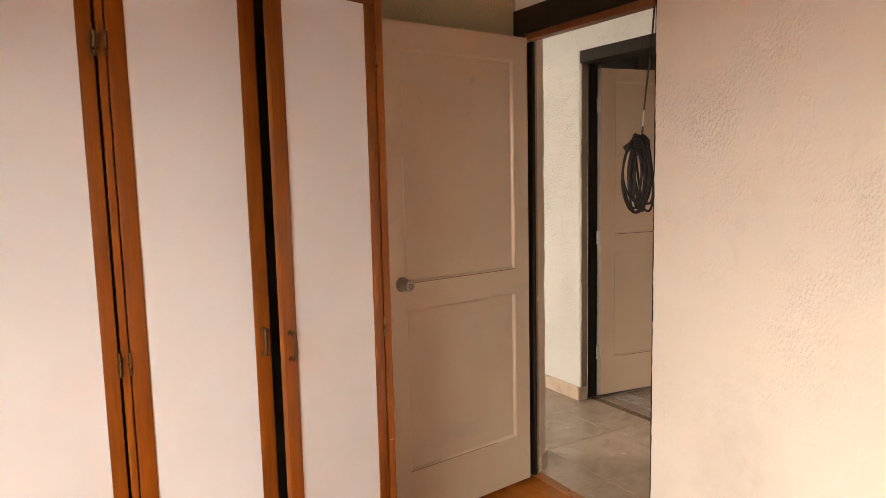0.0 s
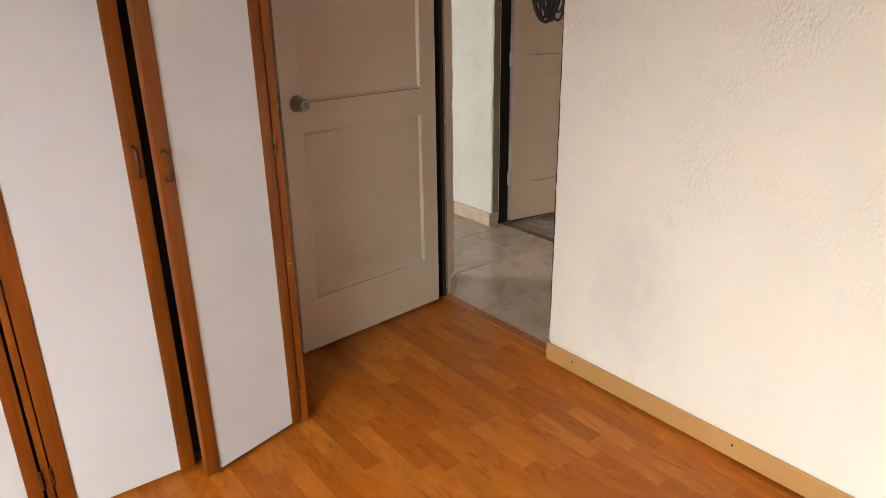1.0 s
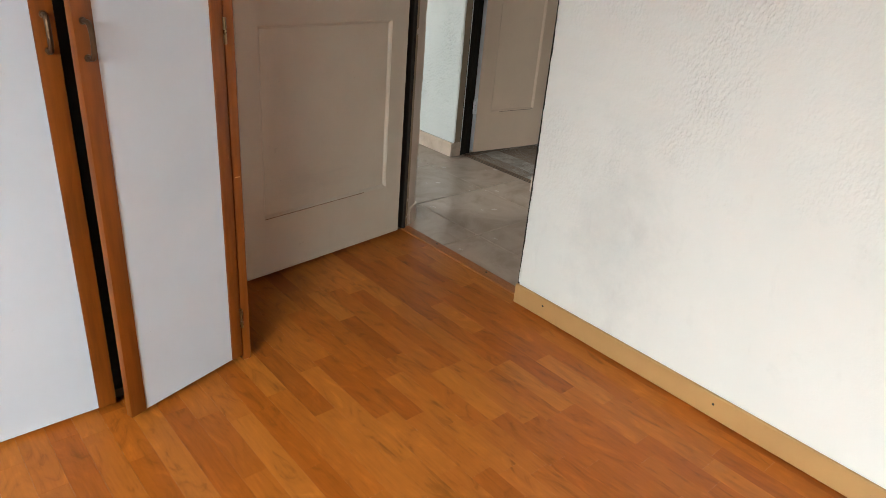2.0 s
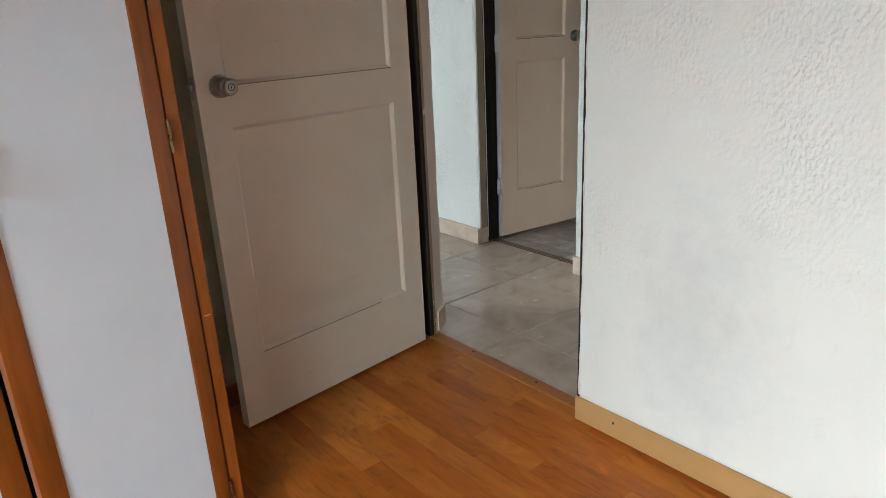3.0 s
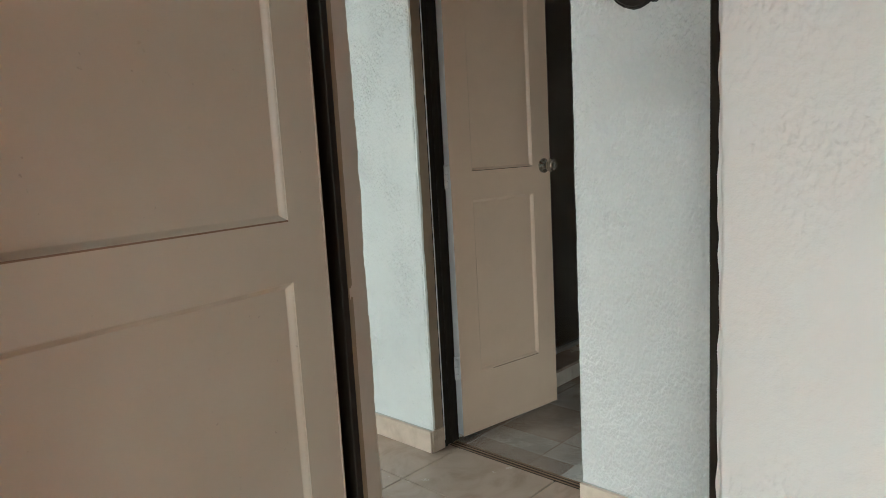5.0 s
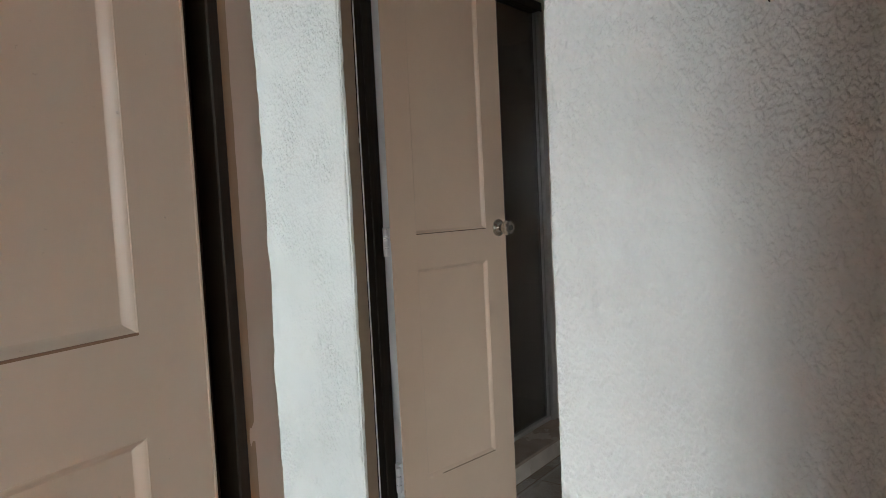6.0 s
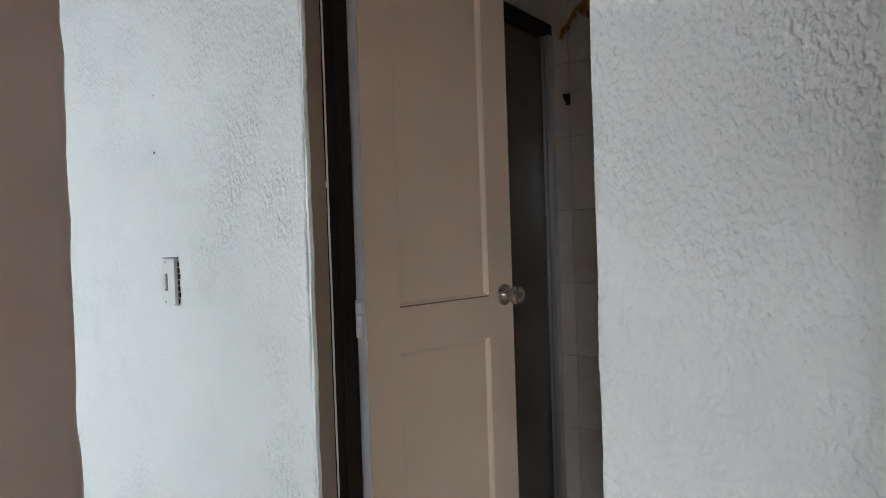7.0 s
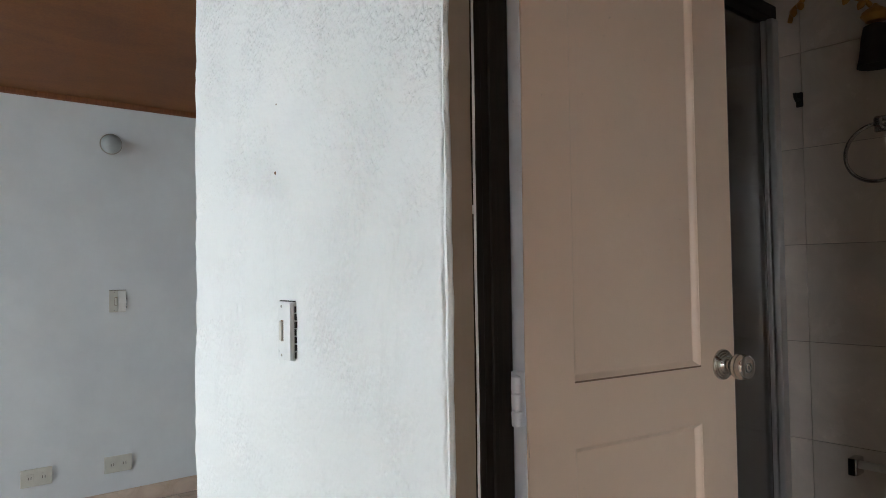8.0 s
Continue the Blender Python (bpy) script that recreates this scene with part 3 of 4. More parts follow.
frame_piece("strike_plate", (0.018, 0.040, DOOR_Y0 + 0.0157, DOOR_Y0 + 0.0177, 0.985, 1.06), BRONZE, f1, "worn strike plate", 0.0006)

f2 = thing("door_frame_bathroom", Matrix(), "dark brown ridged frame of the bathroom doorway", "door frame", kind="structure")
frame_piece("hinge_post", (1.024, 1.092, 0.712, BATH_Y1 + 0.004, 0.0, 2.10), DARKFRAME, f2)
frame_piece("hinge_ridge", (1.006, 1.0235, 0.706, BATH_Y1 + 0.004, 0.0, 2.10), DARKFRAME, f2, "", 0.003)
frame_piece("hinge_stop", (1.040, 1.052, 0.7065, 0.7118, 0.0, 2.10), DARKFRAME, f2, "", 0.002)
frame_piece("latch_post", (1.034, 1.092, BATH_Y0 + 0.001, BATH_Y0 + 0.018, 0.0, 2.10), DARKFRAME, f2)
frame_piece("head", (H_IN - 0.006, 1.092, BATH_Y0 + 0.002, BATH_Y1 - 0.0075, 2.1005, 2.171), DARKFRAME, f2)
frame_piece("screw", (1.0045, 1.0065, 0.708, 0.714, 1.334, 1.348), WHITEPAINT, f2, "white paint drip on the frame", 0.001)

part("paint_line", prism(bmesh.new(), [(1.0040, 0.7055), (1.0062, 0.7048), (1.0070, 0.7062), (1.0062, 0.7085), (1.0040, 0.7085)], 0.03, 2.09, 0.02, 0.0007, 31.0), DOOREDGE, f2, "pale line of spilled paint along the frame")
tagged(part("threshold_bedroom", slab(0.030, 0.078, DOOR_Y0 + 0.001, DOOR_Y1 - 0.001, -0.002, 0.0055, bevel=0.003, seg=2), WORNSTRIP), "nailed wooden strip between laminate and tiles", "threshold", kind="structure")
thr = tagged(part("threshold_bathroom", slab(1.030, 1.072, BATH_Y0 + 0.002, BATH_Y1 - 0.015, -0.002, 0.002), DARKFRAME), "worn dark strip with tan edges under the bathroom door", "threshold", kind="structure")
for x0 in (1.033, 1.049, 1.063):
    part("edge", slab(x0, x0 + 0.006, BATH_Y0 + 0.003, BATH_Y1 - 0.016, 0.0021, 0.0042, bevel=0.001), JOINT, thr)
for yy in (-0.19, -0.50):
    tagged(part("nail", lathe(bmesh.new(), [(0.0005, 0.0), (0.0045, 0.0), (0.004, 0.0015), (0.0008, 0.002)], Matrix.Translation((0.06, yy, 0.0052)), 10), VOID), "dark nail head in the wooden threshold", "nail", "nails in the threshold")

# skirtings
sk = tagged(part("baseboard_bedroom", slab(-0.013, 0.0, -4.5, DOOR_Y0 + 0.004, 0.001, 0.078, bevel=0.006, seg=3), SKIRT), "tan painted wooden skirting along the bedroom wall", "baseboard", kind="structure")
for yy, zz in ((-1.53, 0.048), (-0.86, 0.05), (-2.2, 0.046)):
    part("nail_hole", lathe(bmesh.new(), [(0.0003, 0.0), (0.0042, 0.0), (0.0036, 0.0016), (0.0006, 0.002)], Matrix.Translation((-0.0128, yy, zz)) @ pose(0, 0, 0, 0, -90), 10), VOID, sk, "dark nail hole in the skirting")
tagged(part("baseboard_behind_door", slab(-0.975, 0.0, BACK - 0.012, BACK, 0.001, 0.078, bevel=0.003), REDWOOD), "dark wooden skirting behind the open door", "baseboard", kind="structure")


def tile_skirting(name, x, y0, y1, z1, label):
    base = tagged(part(name, slab(x + 0.002, x + 0.012, y0, y1, 0.0, z1 - 0.0015), GROUTWHITE), label, "baseboard", kind="structure")
    n = max(1, int(round((y1 - y0) / 0.44)))
    step = (y1 - y0) / n
    for i in range(n):
        part("skirting_tile", slab(x - 0.008, x + 0.004, y0 + i * step + 0.001, y0 + (i + 1) * step - 0.001, 0.001, z1, bevel=0.002), TILESKIRT, base)
    return base


tile_skirting("baseboard_hall_right", H_IN - 0.012, -3.6, BATH_Y0 - 0.002, 0.086, "beige ceramic tile skirting of the hall")
tile_skirting("baseboard_hall_left", H_IN - 0.012, BATH_Y1 - 0.012, 1.77, 0.086, "beige ceramic tile skirting of the hall")
tagged(part("baseboard_reveal", prism(bmesh.new(), [(0.093, 0.043), (0.160, 0.083), (0.173, 0.100), (0.173, 0.219), (0.162, 0.219), (0.162, 0.104), (0.152, 0.090), (0.089, 0.052)], 0.001, 0.080), TILESKIRT), "beige tile skirting on the doorway's reveal", "baseboard", kind="structure")
tagged(part("baseboard_bath_reveal", slab(H_IN - 0.010, 1.004, BATH_Y1 - 0.016, BATH_Y1 - 0.007, 0.001, 0.086, bevel=0.002), TILESKIRT), "beige tile skirting turning into the bathroom doorway", "baseboard", kind="structure")
hs = bpy.data.objects["baseboard_hall_right"]
part("crack", tube(bmesh.new(), [(H_IN - 0.0202, y, z) for y, z in ((-0.128, 0.085), (-0.131, 0.066), (-0.122, 0.057), (-0.126, 0.044), (-0.138, 0.038), (-0.137, 0.024), (-0.143, 0.016))], 0.0011, 6), DARKHOLE, hs, "jagged dark crack in a skirting tile")
tagged(part("baseboard_far", slab(-2.6, 3.18, FAR - 0.014, FAR - 0.001, 0.0, 0.085, bevel=0.003), TILESKIRT), "beige tile skirting of the far wall", "baseboard", kind="structure")


# ---------------------------------------------------------------- wardrobe
CF = -0.508                                    # its front face
ward = thing("wardrobe", Matrix.Translation((0.0218, 0, 0)) @ Matrix.Diagonal((1.0114, 1, 1.004, 1)), "built-in wardrobe with white panels and orange wood stiles, one door ajar", "wardrobe")
TOPZ = 1.968
for x0, x1, nm in ((-1.005, -0.978, "end_post"), (-1.765, -1.746, "middle_post"), (-2.53, -2.49, "end_post")):
    part(nm, slab(x0, x1, CF, CF + 0.04, 0.001, 2.53, bevel=0.002), CLOSETWOOD, ward)
part("side_panel", slab(-1.0, -0.9795, CF + 0.0405, BACK - 0.002, 0.001, 2.53), MELAMINE, ward, "pale end panel of the wardrobe")
part("side_panel", slab(-2.5295, -2.51, CF + 0.0405, BACK - 0.002, 0.001, 2.53), MELAMINE, ward)
part("top_rail", slab(-2.489, -1.006, CF + 0.001, CF + 0.03, TOPZ + 0.003, TOPZ + 0.032, bevel=0.002), CLOSETWOOD, ward)
# plinth and inner boards coloured near black, as the shade behind the doors
part("plinth", slab(-2.489, -1.006, CF + 0.03, CF + 0.05, 0.001, 0.030), VOID, ward, "recessed plinth, blackened as the shade under the doors")
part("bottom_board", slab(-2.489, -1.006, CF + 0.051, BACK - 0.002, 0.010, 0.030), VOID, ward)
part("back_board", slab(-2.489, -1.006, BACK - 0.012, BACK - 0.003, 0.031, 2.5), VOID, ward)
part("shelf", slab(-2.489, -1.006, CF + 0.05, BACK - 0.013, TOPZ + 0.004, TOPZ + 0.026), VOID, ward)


part("scratch", slab(-0.998, -0.984, CF - 0.0006, CF + 0.001, 0.592, 0.5945), SKIRT, ward, "pale scratch in the post")


def cupboard_door(x_hinge, side, width, z0, z1, angle, handle_z, label="", hs=0.037):
    """A white panel between two upright wooden stiles. Hinge at x_hinge; the leaf goes to side * x."""
    st, th = 0.044, 0.020
    m = Matrix.Translation((x_hinge, CF - 0.001, 0)) @ pose(0, 0, 0, 0, 0, angle)

    def xs(a, c):
        return sorted((side * a, side * c))

    x0, x1 = xs(hs + 0.0004, width - st - 0.0004)
    d = part("door", slab(x0, x1, 0.0, th - 0.004, z0 + 0.001, z1 - 0.001), MELAMINE, ward, label or "white melamine door panel", m)
    for a, c in ((0.001, hs), (width - st, width)):
        x0, x1 = xs(a, c)
        part("stile", slab(x0, x1, -0.004, th - 0.002, z0, z1, bevel=0.0025, seg=2), CLOSETWOOD, d, "orange-brown wooden stile", None, 40)
    if handle_z:
        hx = side * (width - 0.021)
        pts = []
        for i in range(25):
            s = i / 24
            a = math.pi * (s - 0.5)
            pts.append((hx, -0.006 - 0.024 * max(0.0, math.cos(a)) ** 0.35, handle_z + 0.037 * math.sin(a)))
        pts = [(hx, 0.0, handle_z - 0.037)] + pts + [(hx, 0.0, handle_z + 0.037)]
        hb = tube(bmesh.new(), pts, 0.0056, 8)
        for q in (-1, 1):
            lathe(hb, [(0.002, 0.0), (0.008, 0.0), (0.007, 0.003), (0.003, 0.004)], Matrix.Translation((hx, -0.004, handle_z + q * 0.037)) @ FRONT, 12)
        part("handle", hb, BRONZE, d, "bronze bow handle", None, 40)
    for hz in ([0.155, 0.976, 1.80] if z1 < 2 else [z0 + 0.08]):
        hb = bmesh.new()
        lathe(hb, [(0.001, -0.032), (0.0042, -0.031), (0.0042, 0.031), (0.001, 0.032)], Matrix.Translation((-side * 0.001, -0.006, hz)), 10)
        if angle == 2.5 and hz > 1.5:
            box(hb, -0.012, 0.010, -0.0062, -0.0052, hz - 0.03, hz + 0.03)
        part("hinge", hb, HINGE, d, "small dull brass hinge", None, 40)
    return d


cupboard_door(-1.008, -1, 0.371, 0.024, TOPZ, 16.0, 0.983, "white panelled door standing ajar")
cupboard_door(-1.744, 1, 0.373, 0.012, TOPZ, 0.0, 0.983, "white panelled door, closed", 0.045)
cupboard_door(-1.772, -1, 0.353, 0.012, TOPZ, 2.5, 0.987, "white panelled door not quite closed")
cupboard_door(-2.488, 1, 0.356, 0.012, TOPZ, 0.0, 0.987)
for xh, sd, w in ((-1.008, -1, 0.358), (-1.744, 1, 0.366), (-1.767, -1, 0.358), (-2.488, 1, 0.358)):
    cupboard_door(xh, sd, w, TOPZ + 0.036, 2.52, 0.0, 0)


# ---------------------------------------------------------------- hall fittings
def light_switch(name, m, w, h, label, mat=PLASTIC, horizontal=False):
    s = thing(name, m, label, "switch" if not horizontal else "socket")
    part("plate", slab(-w / 2, w / 2, -0.0085, 0.001, -h / 2, h / 2, bevel=0.003, seg=2), COVER if w < 0.07 else mat, s)
    if horizontal:
        for dx in (-w * 0.22, w * 0.22):
            so = part("socket", slab(dx - 0.016, dx + 0.016, -0.0112, -0.0088, -0.020, 0.020, bevel=0.001), mat, s)
            for q in (-0.006, 0.006):
                part("slot", slab(dx + q - 0.0013, dx + q + 0.0013, -0.0118, -0.0110, -0.007, 0.007), DARKHOLE, so)
    else:
        # dark slivers drawn as the plate's shadow along one side and the top
        for k in range(7):
            z0 = -h / 2 + 0.006 + k * (h - 0.012) / 7
            part("shade_line", slab(w / 2 + 0.0002, w / 2 + 0.0022 + 0.0016 * ((k * 5) % 3), -0.0032, 0.0004, z0, z0 + (h - 0.02) / 8), DARKHOLE, s)
        part("shade_line", slab(-w / 2 + 0.002, w / 2, -0.0040, 0.0004, h / 2 + 0.0002, h / 2 + 0.0024), DARKHOLE, s)
        part("cover", slab(0.001, w / 2 - 0.0008, -0.0125, -0.0088, -h / 2 + 0.0015, h / 2 - 0.0015, bevel=0.002, seg=2), COVER if mat is PLASTIC else mat, s, "white half of the switch plate")
        part("rocker", slab(-0.014, -0.003, -0.0155, -0.0098, -0.020, 0.020, bevel=0.0015), mat, s)
        part("seam", slab(-0.0155, -0.0015, -0.0098, -0.0088, -0.022, 0.022), JOINT, s)
    for q in (-1, 1):
        dx, dz = (q * w * 0.46, 0) if horizontal else (-w * 0.2, q * h * 0.42)
        if not horizontal:
            part("screw", lathe(bmesh.new(), [(0.0004, 0.0), (0.003, 0.0), (0.0026, 0.001), (0.0006, 0.0014)], Matrix.Translation((dx, -0.009, dz)) @ FRONT, 10), STEEL, s)
    return s


light_switch("light_switch", pose(H_IN - 0.001, 1.228, 1.124, 0, 0, -90), 0.066, 0.122, "yellowed ivory light switch on the stuccoed hall wall")
for yy, zz in ((1.277, 1.612), (1.285, 1.463)):
    tagged(part("nail_hole", lathe(bmesh.new(), [(0.0004, 0.0), (0.0040, 0.0), (0.0032, 0.0012), (0.001, 0.0016)], Matrix.Translation((H_IN - 0.0005, yy, zz)) @ pose(0, 0, 0, 0, -90), 9), JOINT),
           "old nail hole in the hall wall", "nail hole", "nail holes in the hall wall")

nail = thing("wall_nail", pose(H_IN, -0.408, 1.490, 0, 0, -90), "bent dark nail in the stuccoed hall wall", "nail")
part("shank", tube(bmesh.new(), [(0.0, 0.004, 0.0), (0.0, -0.010, 0.001), (0.001, -0.017, 0.004)], 0.0016, 8), VOID, nail, "", None, 50)
part("head", lathe(bmesh.new(), [(0.0005, 0.0), (0.0040, 0.0), (0.0036, 0.0016), (0.0008, 0.0022)], Matrix.Translation((0.001, -0.017, 0.004)) @ FRONT, 12), VOID, nail, "", None, 40)

# coiled cable in the doorway
cable = thing("cable", Matrix.Translation((0.030, -0.626, 1.443)), "coil of black electric cable hanging from the doorway's head", "cable")
rnd = random.Random(5)
for i in range(13):
    pts = []
    a, c = 0.026 + 0.038 * rnd.random(), 0.095 + 0.054 * rnd.random()
    ox, oy, oz, tilt = rnd.uniform(-0.016, 0.016), rnd.uniform(-0.012, 0.012), rnd.uniform(-0.012, 0.006), rnd.uniform(-0.28, 0.28)
    for k in range(44):
        u = 2 * math.pi * k / 44
        y, z = a * math.sin(u) * (1 + 0.12 * math.sin(2 * u + i)), c * math.cos(u)
        pts.append((ox + 0.010 * math.sin(u + i), oy + y * math.cos(tilt) - z * math.sin(tilt), oz + y * math.sin(tilt) + z * math.cos(tilt)))
    part("loop", tube(bmesh.new(), pts, 0.0046, 7, True), BLACK, cable, "", None, 50)
part("wrap", tube(bmesh.new(), [(0.018 * math.cos(u), 0.030 * math.sin(u) - 0.01, 0.10 + 0.008 * u / 6.28) for u in [i * 2 * math.pi / 16 for i in range(49)]], 0.0042, 7), BLACK, cable, "", None, 50)
part("cord", tube(bmesh.new(), [(0.0, -0.008 - 0.052 * s + 0.003 * math.sin(6 * s), 0.12 + s * 0.475) for s in [i / 14 for i in range(15)]], 0.0035, 7), BLACK, cable, "", None, 50)
part("tape", lathe(bmesh.new(), [(0.001, -0.03), (0.0048, -0.029), (0.0048, 0.029), (0.001, 0.03)], Matrix.Translation((0.0, -0.017, 0.205)) @ pose(0, 0, 0, 6), 10), PLASTIC, cable, "pale tape round the cord", None, 40)
part("plug", lathe(bmesh.new(), [(0.003, -0.02), (0.010, -0.016), (0.012, 0.008), (0.006, 0.02), (0.004, 0.03)], Matrix.Translation((0.0, 0.060, 0.105)) @ pose(0, 0, 0, 60, 20, 0), 12), BLACK, cable, "", None, 40)

# far wall of the living room
light_switch("light_switch", pose(1.296, FAR - 0.0, 1.106), 0.085, 0.118, "pale light switch on the far wall", PLASTIC)
light_switch("wall_socket", pose(0.918, FAR - 0.0, 0.235), 0.140, 0.088, "yellowed double wall socket above the skirting", PLASTIC, True)
light_switch("wall_socket", pose(1.302, FAR - 0.0, 0.230), 0.140, 0.088, "yellowed double wall socket above the skirting", PLASTIC, True)
lamp_o = thing("wall_dome", pose(1.262, FAR, 1.962) @ Matrix.Scale(0.76, 4), "round grey metallic dome fixed high on the wall", "wall fitting")
part("dome", lathe(bmesh.new(), [(0.068, 0.0)] + [(0.068 * math.cos(radians(a)), 0.012 + 0.052 * math.sin(radians(a))) for a in range(0, 90, 10)] + [(0.003, 0.0645)], FRONT, 32), GREYPLASTIC, lamp_o, "", None, 40)
part("rim", lathe(bmesh.new(), [(0.060, 0.0005), (0.075, 0.0005), (0.075, 0.008), (0.069, 0.011)], FRONT, 32), STEEL, lamp_o, "", None, 40)


# ---------------------------------------------------------------- bathroom
sh = thing("shower_enclosure", Matrix(), "framed shower enclosure with a dull metal post and head rail", "shower")
for yy, w in ((0.842, 0.020), (0.866, 0.016), (0.886, 0.014)):
    part("post_rib", slab(TILED - 0.040 + (0.004 if w < 0.02 else 0), TILED - 0.001, yy - w / 2, yy + w / 2, 0.089, 2.0, bevel=0.004, seg=2), ALU, sh)
part("head_rail", slab(1.30, TILED - 0.001, 0.836, 0.896, 2.001, 2.045, bevel=0.004), DARKFRAME, sh, "dark head rail")
part("sill_rail", slab(1.30, TILED - 0.041, 0.848, 0.886, 0.0885, 0.108, bevel=0.003), ALU, sh)
part("mid_post", slab(1.30, 1.335, 0.845, 0.889, 0.1085, 2.0, bevel=0.003), ALU, sh)
# added sheet, no real glazing: dims the tiles behind the posts
part("pane", slab(1.336, TILED - 0.042, 0.8685, 0.8725, 0.1085, 2.0), DIMPANE, sh, "added tinted pane that darkens the shower's inside")
curb = tagged(part("shower_curb", slab(1.105, TILED - 0.002, 0.722, 0.905, 0.0, 0.074, bevel=0.003), GROUTWHITE), "tiled kerb with a taupe cap in front of the shower", "kerb", kind="structure")
part("cap", slab(1.105, TILED - 0.002, 0.708, 0.907, 0.0745, 0.0885, bevel=0.003, seg=2), TILE, curb, "taupe ceramic cap of the kerb")
for k in range(5):
    part("curb_tile", slab(1.107 + 0.27 * k, min(1.107 + 0.27 * (k + 1) - 0.004, TILED - 0.003), 0.714, 0.7215, 0.003, 0.073, bevel=0.001), TILEWALL, curb)

ring = thing("towel_ring", pose(TILED, 0.562, 1.632, 0, 0, -90), "chrome towel ring on the tiled wall", "towel ring")
part("base", slab(-0.018, 0.018, -0.012, 0.0005, -0.022, 0.022, bevel=0.003), CHROME, ring)
part("arm", slab(-0.010, 0.010, -0.045, -0.0125, -0.014, 0.014, bevel=0.004), CHROME, ring)
part("ring", tube(bmesh.new(), [(0.080 * math.sin(u), -0.034 - 0.012 * (1 - math.cos(u)), -0.082 + 0.080 * math.cos(u)) for u in [2 * math.pi * i / 48 for i in range(48)]], 0.0055, 10, True), CHROME, ring, "", None, 50)

hook = thing("robe_hook", pose(TILED, 0.776, 1.742, 0, 0, -90), "small dark metal hook on the tiles", "hook")
part("base", slab(-0.010, 0.010, -0.006, 0.0005, -0.022, 0.022, bevel=0.002), VOID, hook)
part("peg", tube(bmesh.new(), [(0, -0.006, 0.0), (0, -0.025, -0.006), (0, -0.034, 0.004), (0, -0.036, 0.016)], 0.005, 8), VOID, hook, "", None, 50)

paper = thing("paper_holder", pose(TILED, 0.560, 0.690, 0, 0, -90), "chrome toilet paper holder with a pale roller", "paper holder")
for q in (-0.088, 0.088):
    part("bracket", slab(q - 0.012, q + 0.012, -0.055, 0.0005, -0.024, 0.024, bevel=0.005, seg=2), CHROME, paper)
part("roller", lathe(bmesh.new(), [(0.004, -0.076), (0.011, -0.075), (0.011, 0.0), (0.0095, 0.001), (0.0095, 0.075), (0.004, 0.076)], Matrix.Translation((0, -0.040, 0.008)) @ pose(0, 0, 0, 0, 90), 16), PLASTIC, paper, "pale plastic roller", None, 40)

wl = thing("wall_lamp", pose(TILED, 0.690, 2.05, 0, 0, -90), "old brass wall lamp with drooping arms and a dark cup", "wall lamp")
part("rosette", lathe(bmesh.new(), [(0.002, 0.0), (0.030, 0.0), (0.028, 0.010), (0.014, 0.018), (0.003, 0.020)], Matrix.Translation((0, 0, 0.03)) @ FRONT, 20), BRASS, wl, "", None, 40)
for q, ln, fall in ((-1, 0.10, 0.11), (1, 0.13, 0.15)):
    pts = []
    for i in range(17):
        s = i / 16
        pts.append((q * ln * s, -0.02 - 0.03 * math.sin(math.pi * s), 0.03 - fall * s ** 1.2 + 0.012 * math.sin(9 * s)))
    arm = part("arm", tube(bmesh.new(), pts, 0.007, 8), BRASS, wl, "", None, 50)
    for i in range(5, 17, 4):
        x, y, z = pts[i]
        part("leaf", lathe(bmesh.new(), [(0.001, 0.0), (0.011, 0.010), (0.009, 0.022), (0.001, 0.034)], Matrix.Translation((x, y - 0.004, z)) @ pose(0, 0, 0, 150, q * 20, 0), 10), BRASS, arm, "", None, 60)
part("collar", lathe(bmesh.new(), [(0.004, 0.0), (0.024, 0.004), (0.036, 0.020), (0.032, 0.030), (0.012, 0.044), (0.005, 0.052)], Matrix.Translation((0.135, -0.05, -0.150)), 16), BRASS, wl, "brass collar over the shade", None, 40)
part("shade", lathe(bmesh.new(), [(0.010, -0.002), (0.030, -0.010), (0.036, -0.040), (0.041, -0.085), (0.048, -0.118), (0.045, -0.118), (0.037, -0.082), (0.030, -0.030), (0.008, -0.010)], Matrix.Translation((0.135, -0.05, -0.150)), 24), VOID, wl, "dark bell-shaped lamp shade", None, 40)


# ---------------------------------------------------------------- floor and wall pieces
def plank_mesh(name, lx, ly, h, ease, mat):
    b = bmesh.new()
    e = ease
    lo = [b.verts.new(p) for p in ((0, 0, -h), (lx, 0, -h), (lx, ly, -h), (0, ly, -h))]
    mid = [b.verts.new(p) for p in ((0, 0, -e), (lx, 0, -e), (lx, ly, -e), (0, ly, -e))]
    top = [b.verts.new(p) for p in ((e, e, 0), (lx - e, e, 0), (lx - e, ly - e, 0), (e, ly - e, 0))]
    for p, q in ((lo, mid), (mid, top)):
        for i in range(4):
            b.faces.new((p[i], p[(i + 1) % 4], q[(i + 1) % 4], q[i]))
    b.faces.new(top)
    b.faces.new(list(reversed(lo)))
    me = bpy.data.meshes.new(name)
    b.to_mesh(me)
    b.free()
    me.materials.append(mat)
    return me


def piece(name, me, at, parent):
    ob = new(name, me)
    ob.location = at
    ob.parent = parent
    return ob


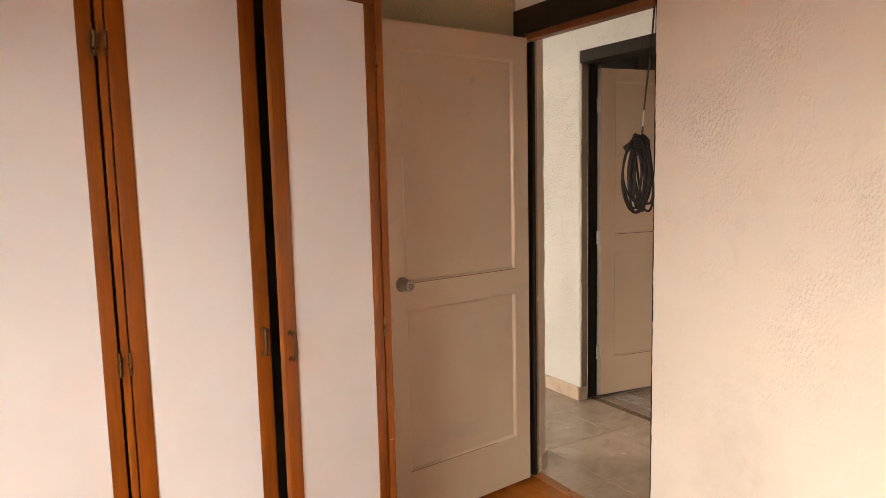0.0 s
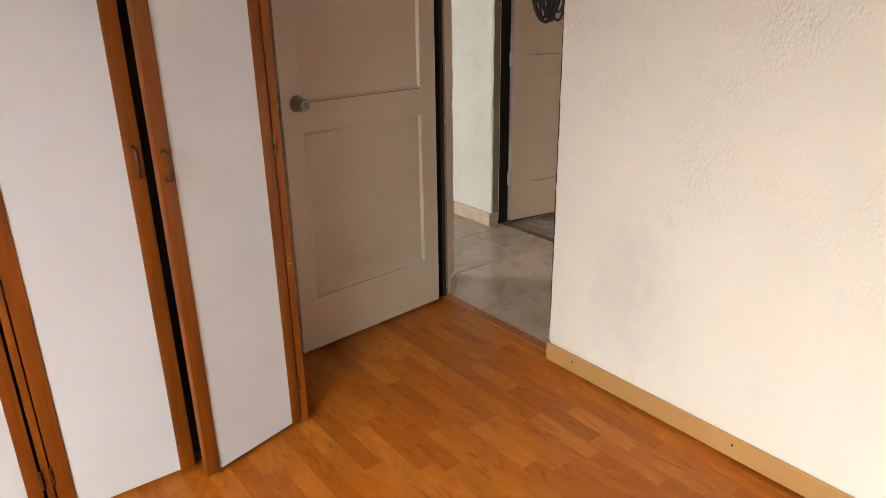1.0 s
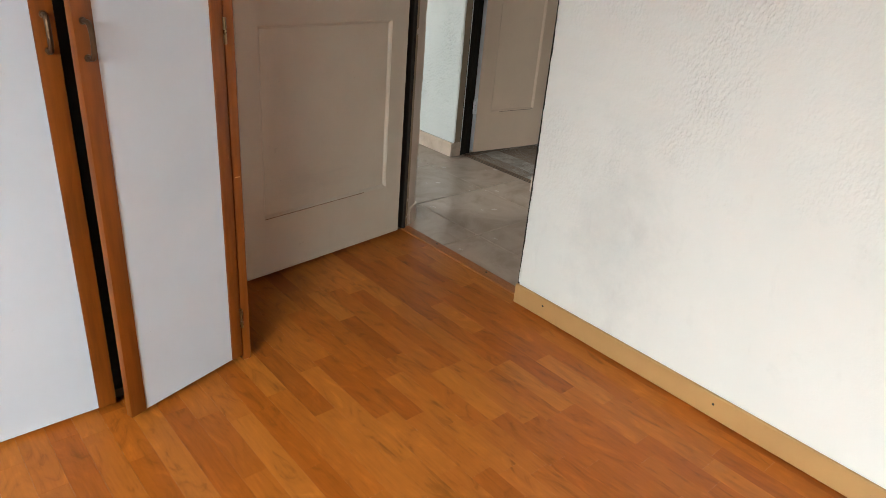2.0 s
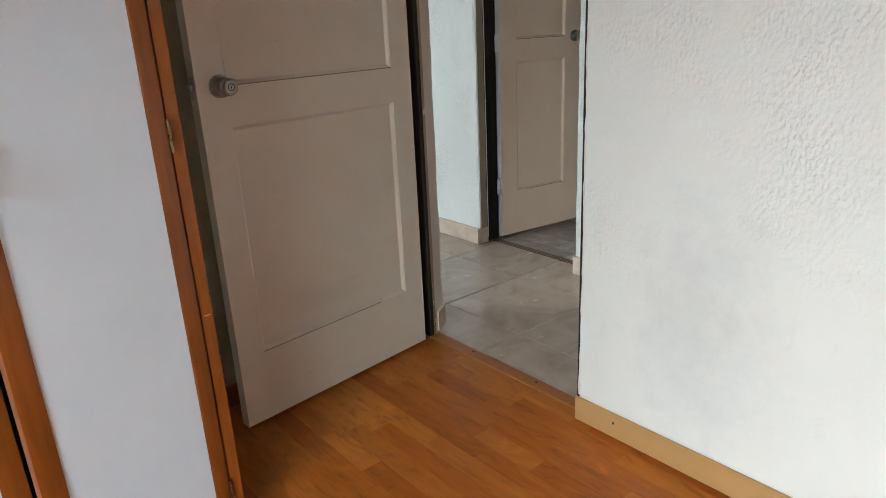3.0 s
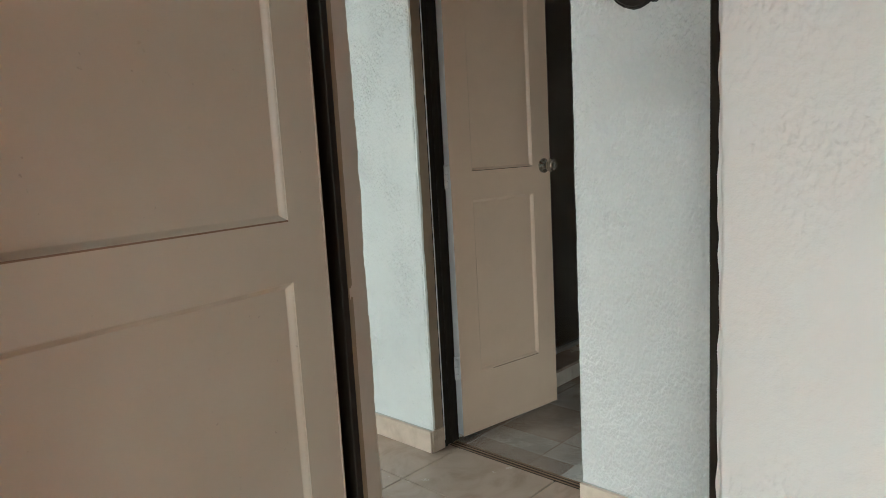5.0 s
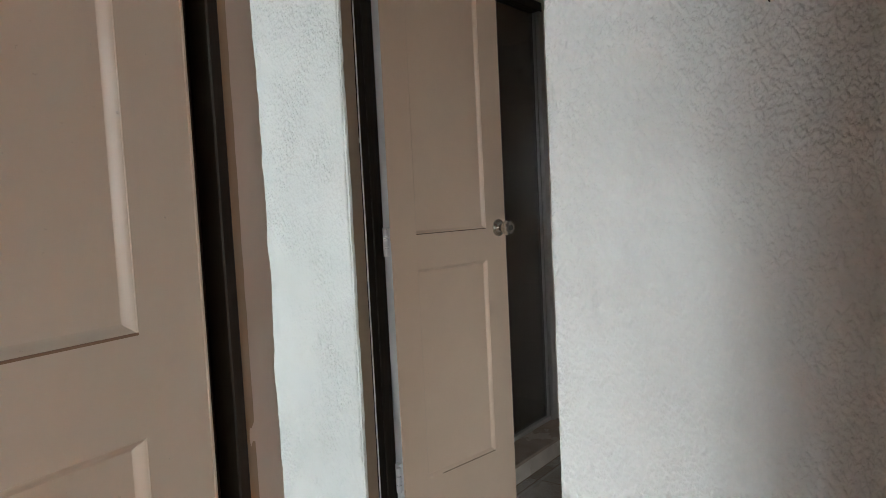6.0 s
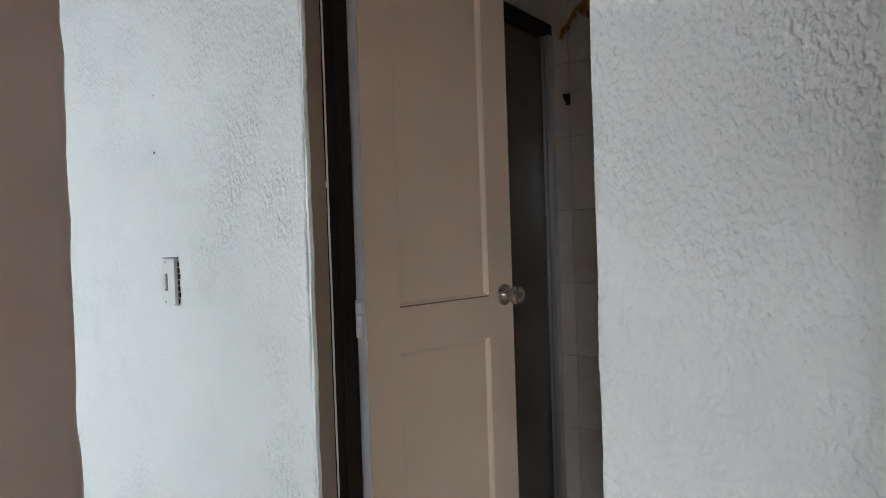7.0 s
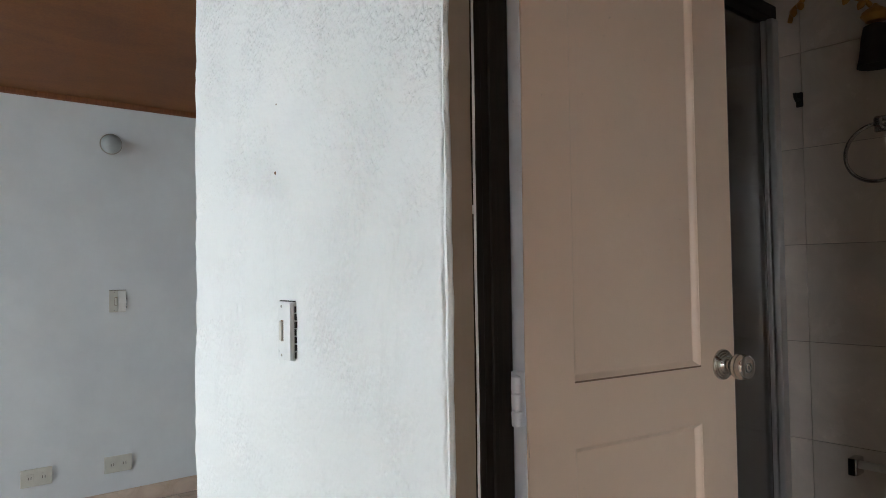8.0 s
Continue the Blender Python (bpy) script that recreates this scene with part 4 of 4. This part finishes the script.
# wood strips run along y; those nearest the walk are pieces of their own, the rest one mesh
rnd = random.Random(21)
STRIP, GAP = 0.0655, 0.0002
cache, rest = {}, []
x = 0.0295
while x > -3.40:
    x0, x1 = max(x - STRIP, -3.40), x
    y = -4.5 - rnd.random() * 0.4
    while y < BACK:
        ly = rnd.choice((0.22, 0.27, 0.33, 0.40, 0.48))
        ya, yb = max(y, -4.5), min(y + ly, BACK if x1 < 0.01 else DOOR_Y1)
        y += ly
        xe = x1
        if x1 > 0.01 and ya < DOOR_Y0:
            yb, xe = min(yb, DOOR_Y0), -0.002
            if y > DOOR_Y0:
                y = DOOR_Y0 + 0.001
        if yb - ya < 0.02:
            continue
        if x0 > -2.0 and yb > -2.05:
            key = (round(xe - x0, 3), round(yb - ya, 3))
            if key not in cache:
                cache[key] = plank_mesh("plank", xe - x0 - GAP, yb - ya - GAP, 0.005, 0.0002, LAMINATE)
            piece("plank", cache[key], (x0, ya, 0.0), floor_bed)
        else:
            rest.append((x0, xe - GAP, ya, yb - GAP))
    x -= STRIP
verts, faces = [], []
for x0, x1, ya, yb in rest:
    k = len(verts)
    verts += [(x0, ya, 0), (x1, ya, 0), (x1, yb, 0), (x0, yb, 0), (x0, ya, -0.005), (x1, ya, -0.005), (x1, yb, -0.005), (x0, yb, -0.005)]
    faces += [(k, k + 1, k + 2, k + 3), (k, k + 4, k + 5, k + 1), (k + 1, k + 5, k + 6, k + 2), (k + 2, k + 6, k + 7, k + 3), (k + 3, k + 7, k + 4, k)]
me = bpy.data.meshes.new("plank_field")
me.from_pydata(verts, [], faces)
me.materials.append(LAMINATE)
ob = new("plank_field", me)
ob.parent = floor_bed
tagged(ob, kind="stuff")


def tile_field(x0, x1, y0, y1, xo, yo, w, d, joint, mat, parent, holes=()):
    cache = {}
    i0, i1 = math.floor((x0 - xo) / w), math.ceil((x1 - xo) / w)
    j0, j1 = math.floor((y0 - yo) / d), math.ceil((y1 - yo) / d)
    for i in range(i0, i1):
        for j in range(j0, j1):
            xa, xb = max(xo + i * w, x0), min(xo + (i + 1) * w, x1)
            ya, yb = max(yo + j * d, y0), min(yo + (j + 1) * d, y1)
            if xb - xa < 0.015 or yb - ya < 0.015:
                continue
            key = (round(xb - xa, 3), round(yb - ya, 3))
            if key not in cache:
                cache[key] = plank_mesh("tile", xb - xa - joint, yb - ya - joint, 0.004, 0.0006, mat)
            piece("tile", cache[key], (xa + joint / 2, ya + joint / 2, 0.0005), parent)


tile_field(0.079, 1.035, -3.6, 0.222, 0.29, -0.205, 0.44, 0.431, 0.004, TILE, floor_tiled)
tile_field(-2.6, 3.18, 0.222, FAR - 0.015, 0.29, -0.205, 0.44, 0.431, 0.004, TILE, floor_tiled)
tile_field(1.068, TILED, -0.88, 0.715, 1.30, 0.07, 0.30, 0.30, 0.004, TILEBATH, floor_bath)

# tiles of the bathroom's far wall, on their own thin base
east = bpy.data.objects["wall_bath_east"]
cache = {}
zs = [0.0, 0.158] + [0.158 + 0.2875 * i for i in range(1, 9)]
ys = [-0.88, -0.52, -0.09, 0.34, 0.77, 1.20, 1.63]
for za, zb in zip(zs, zs[1:]):
    for ya, yb in zip(ys, ys[1:]):
        key = (round(zb - za, 3), round(yb - ya, 3))
        if key not in cache:
            cache[key] = plank_mesh("wall_tile", zb - za - 0.002, yb - ya - 0.002, 0.008, 0.0003, TILEWALL)
        ob = new("wall_tile", cache[key])
        ob.matrix_basis = Matrix.Translation((TILED, ya + 0.0015, za + 0.0015)) @ Matrix(((0, 0, -1, 0), (0, 1, 0, 0), (1, 0, 0, 0), (0, 0, 0, 1)))
        ob.parent = east
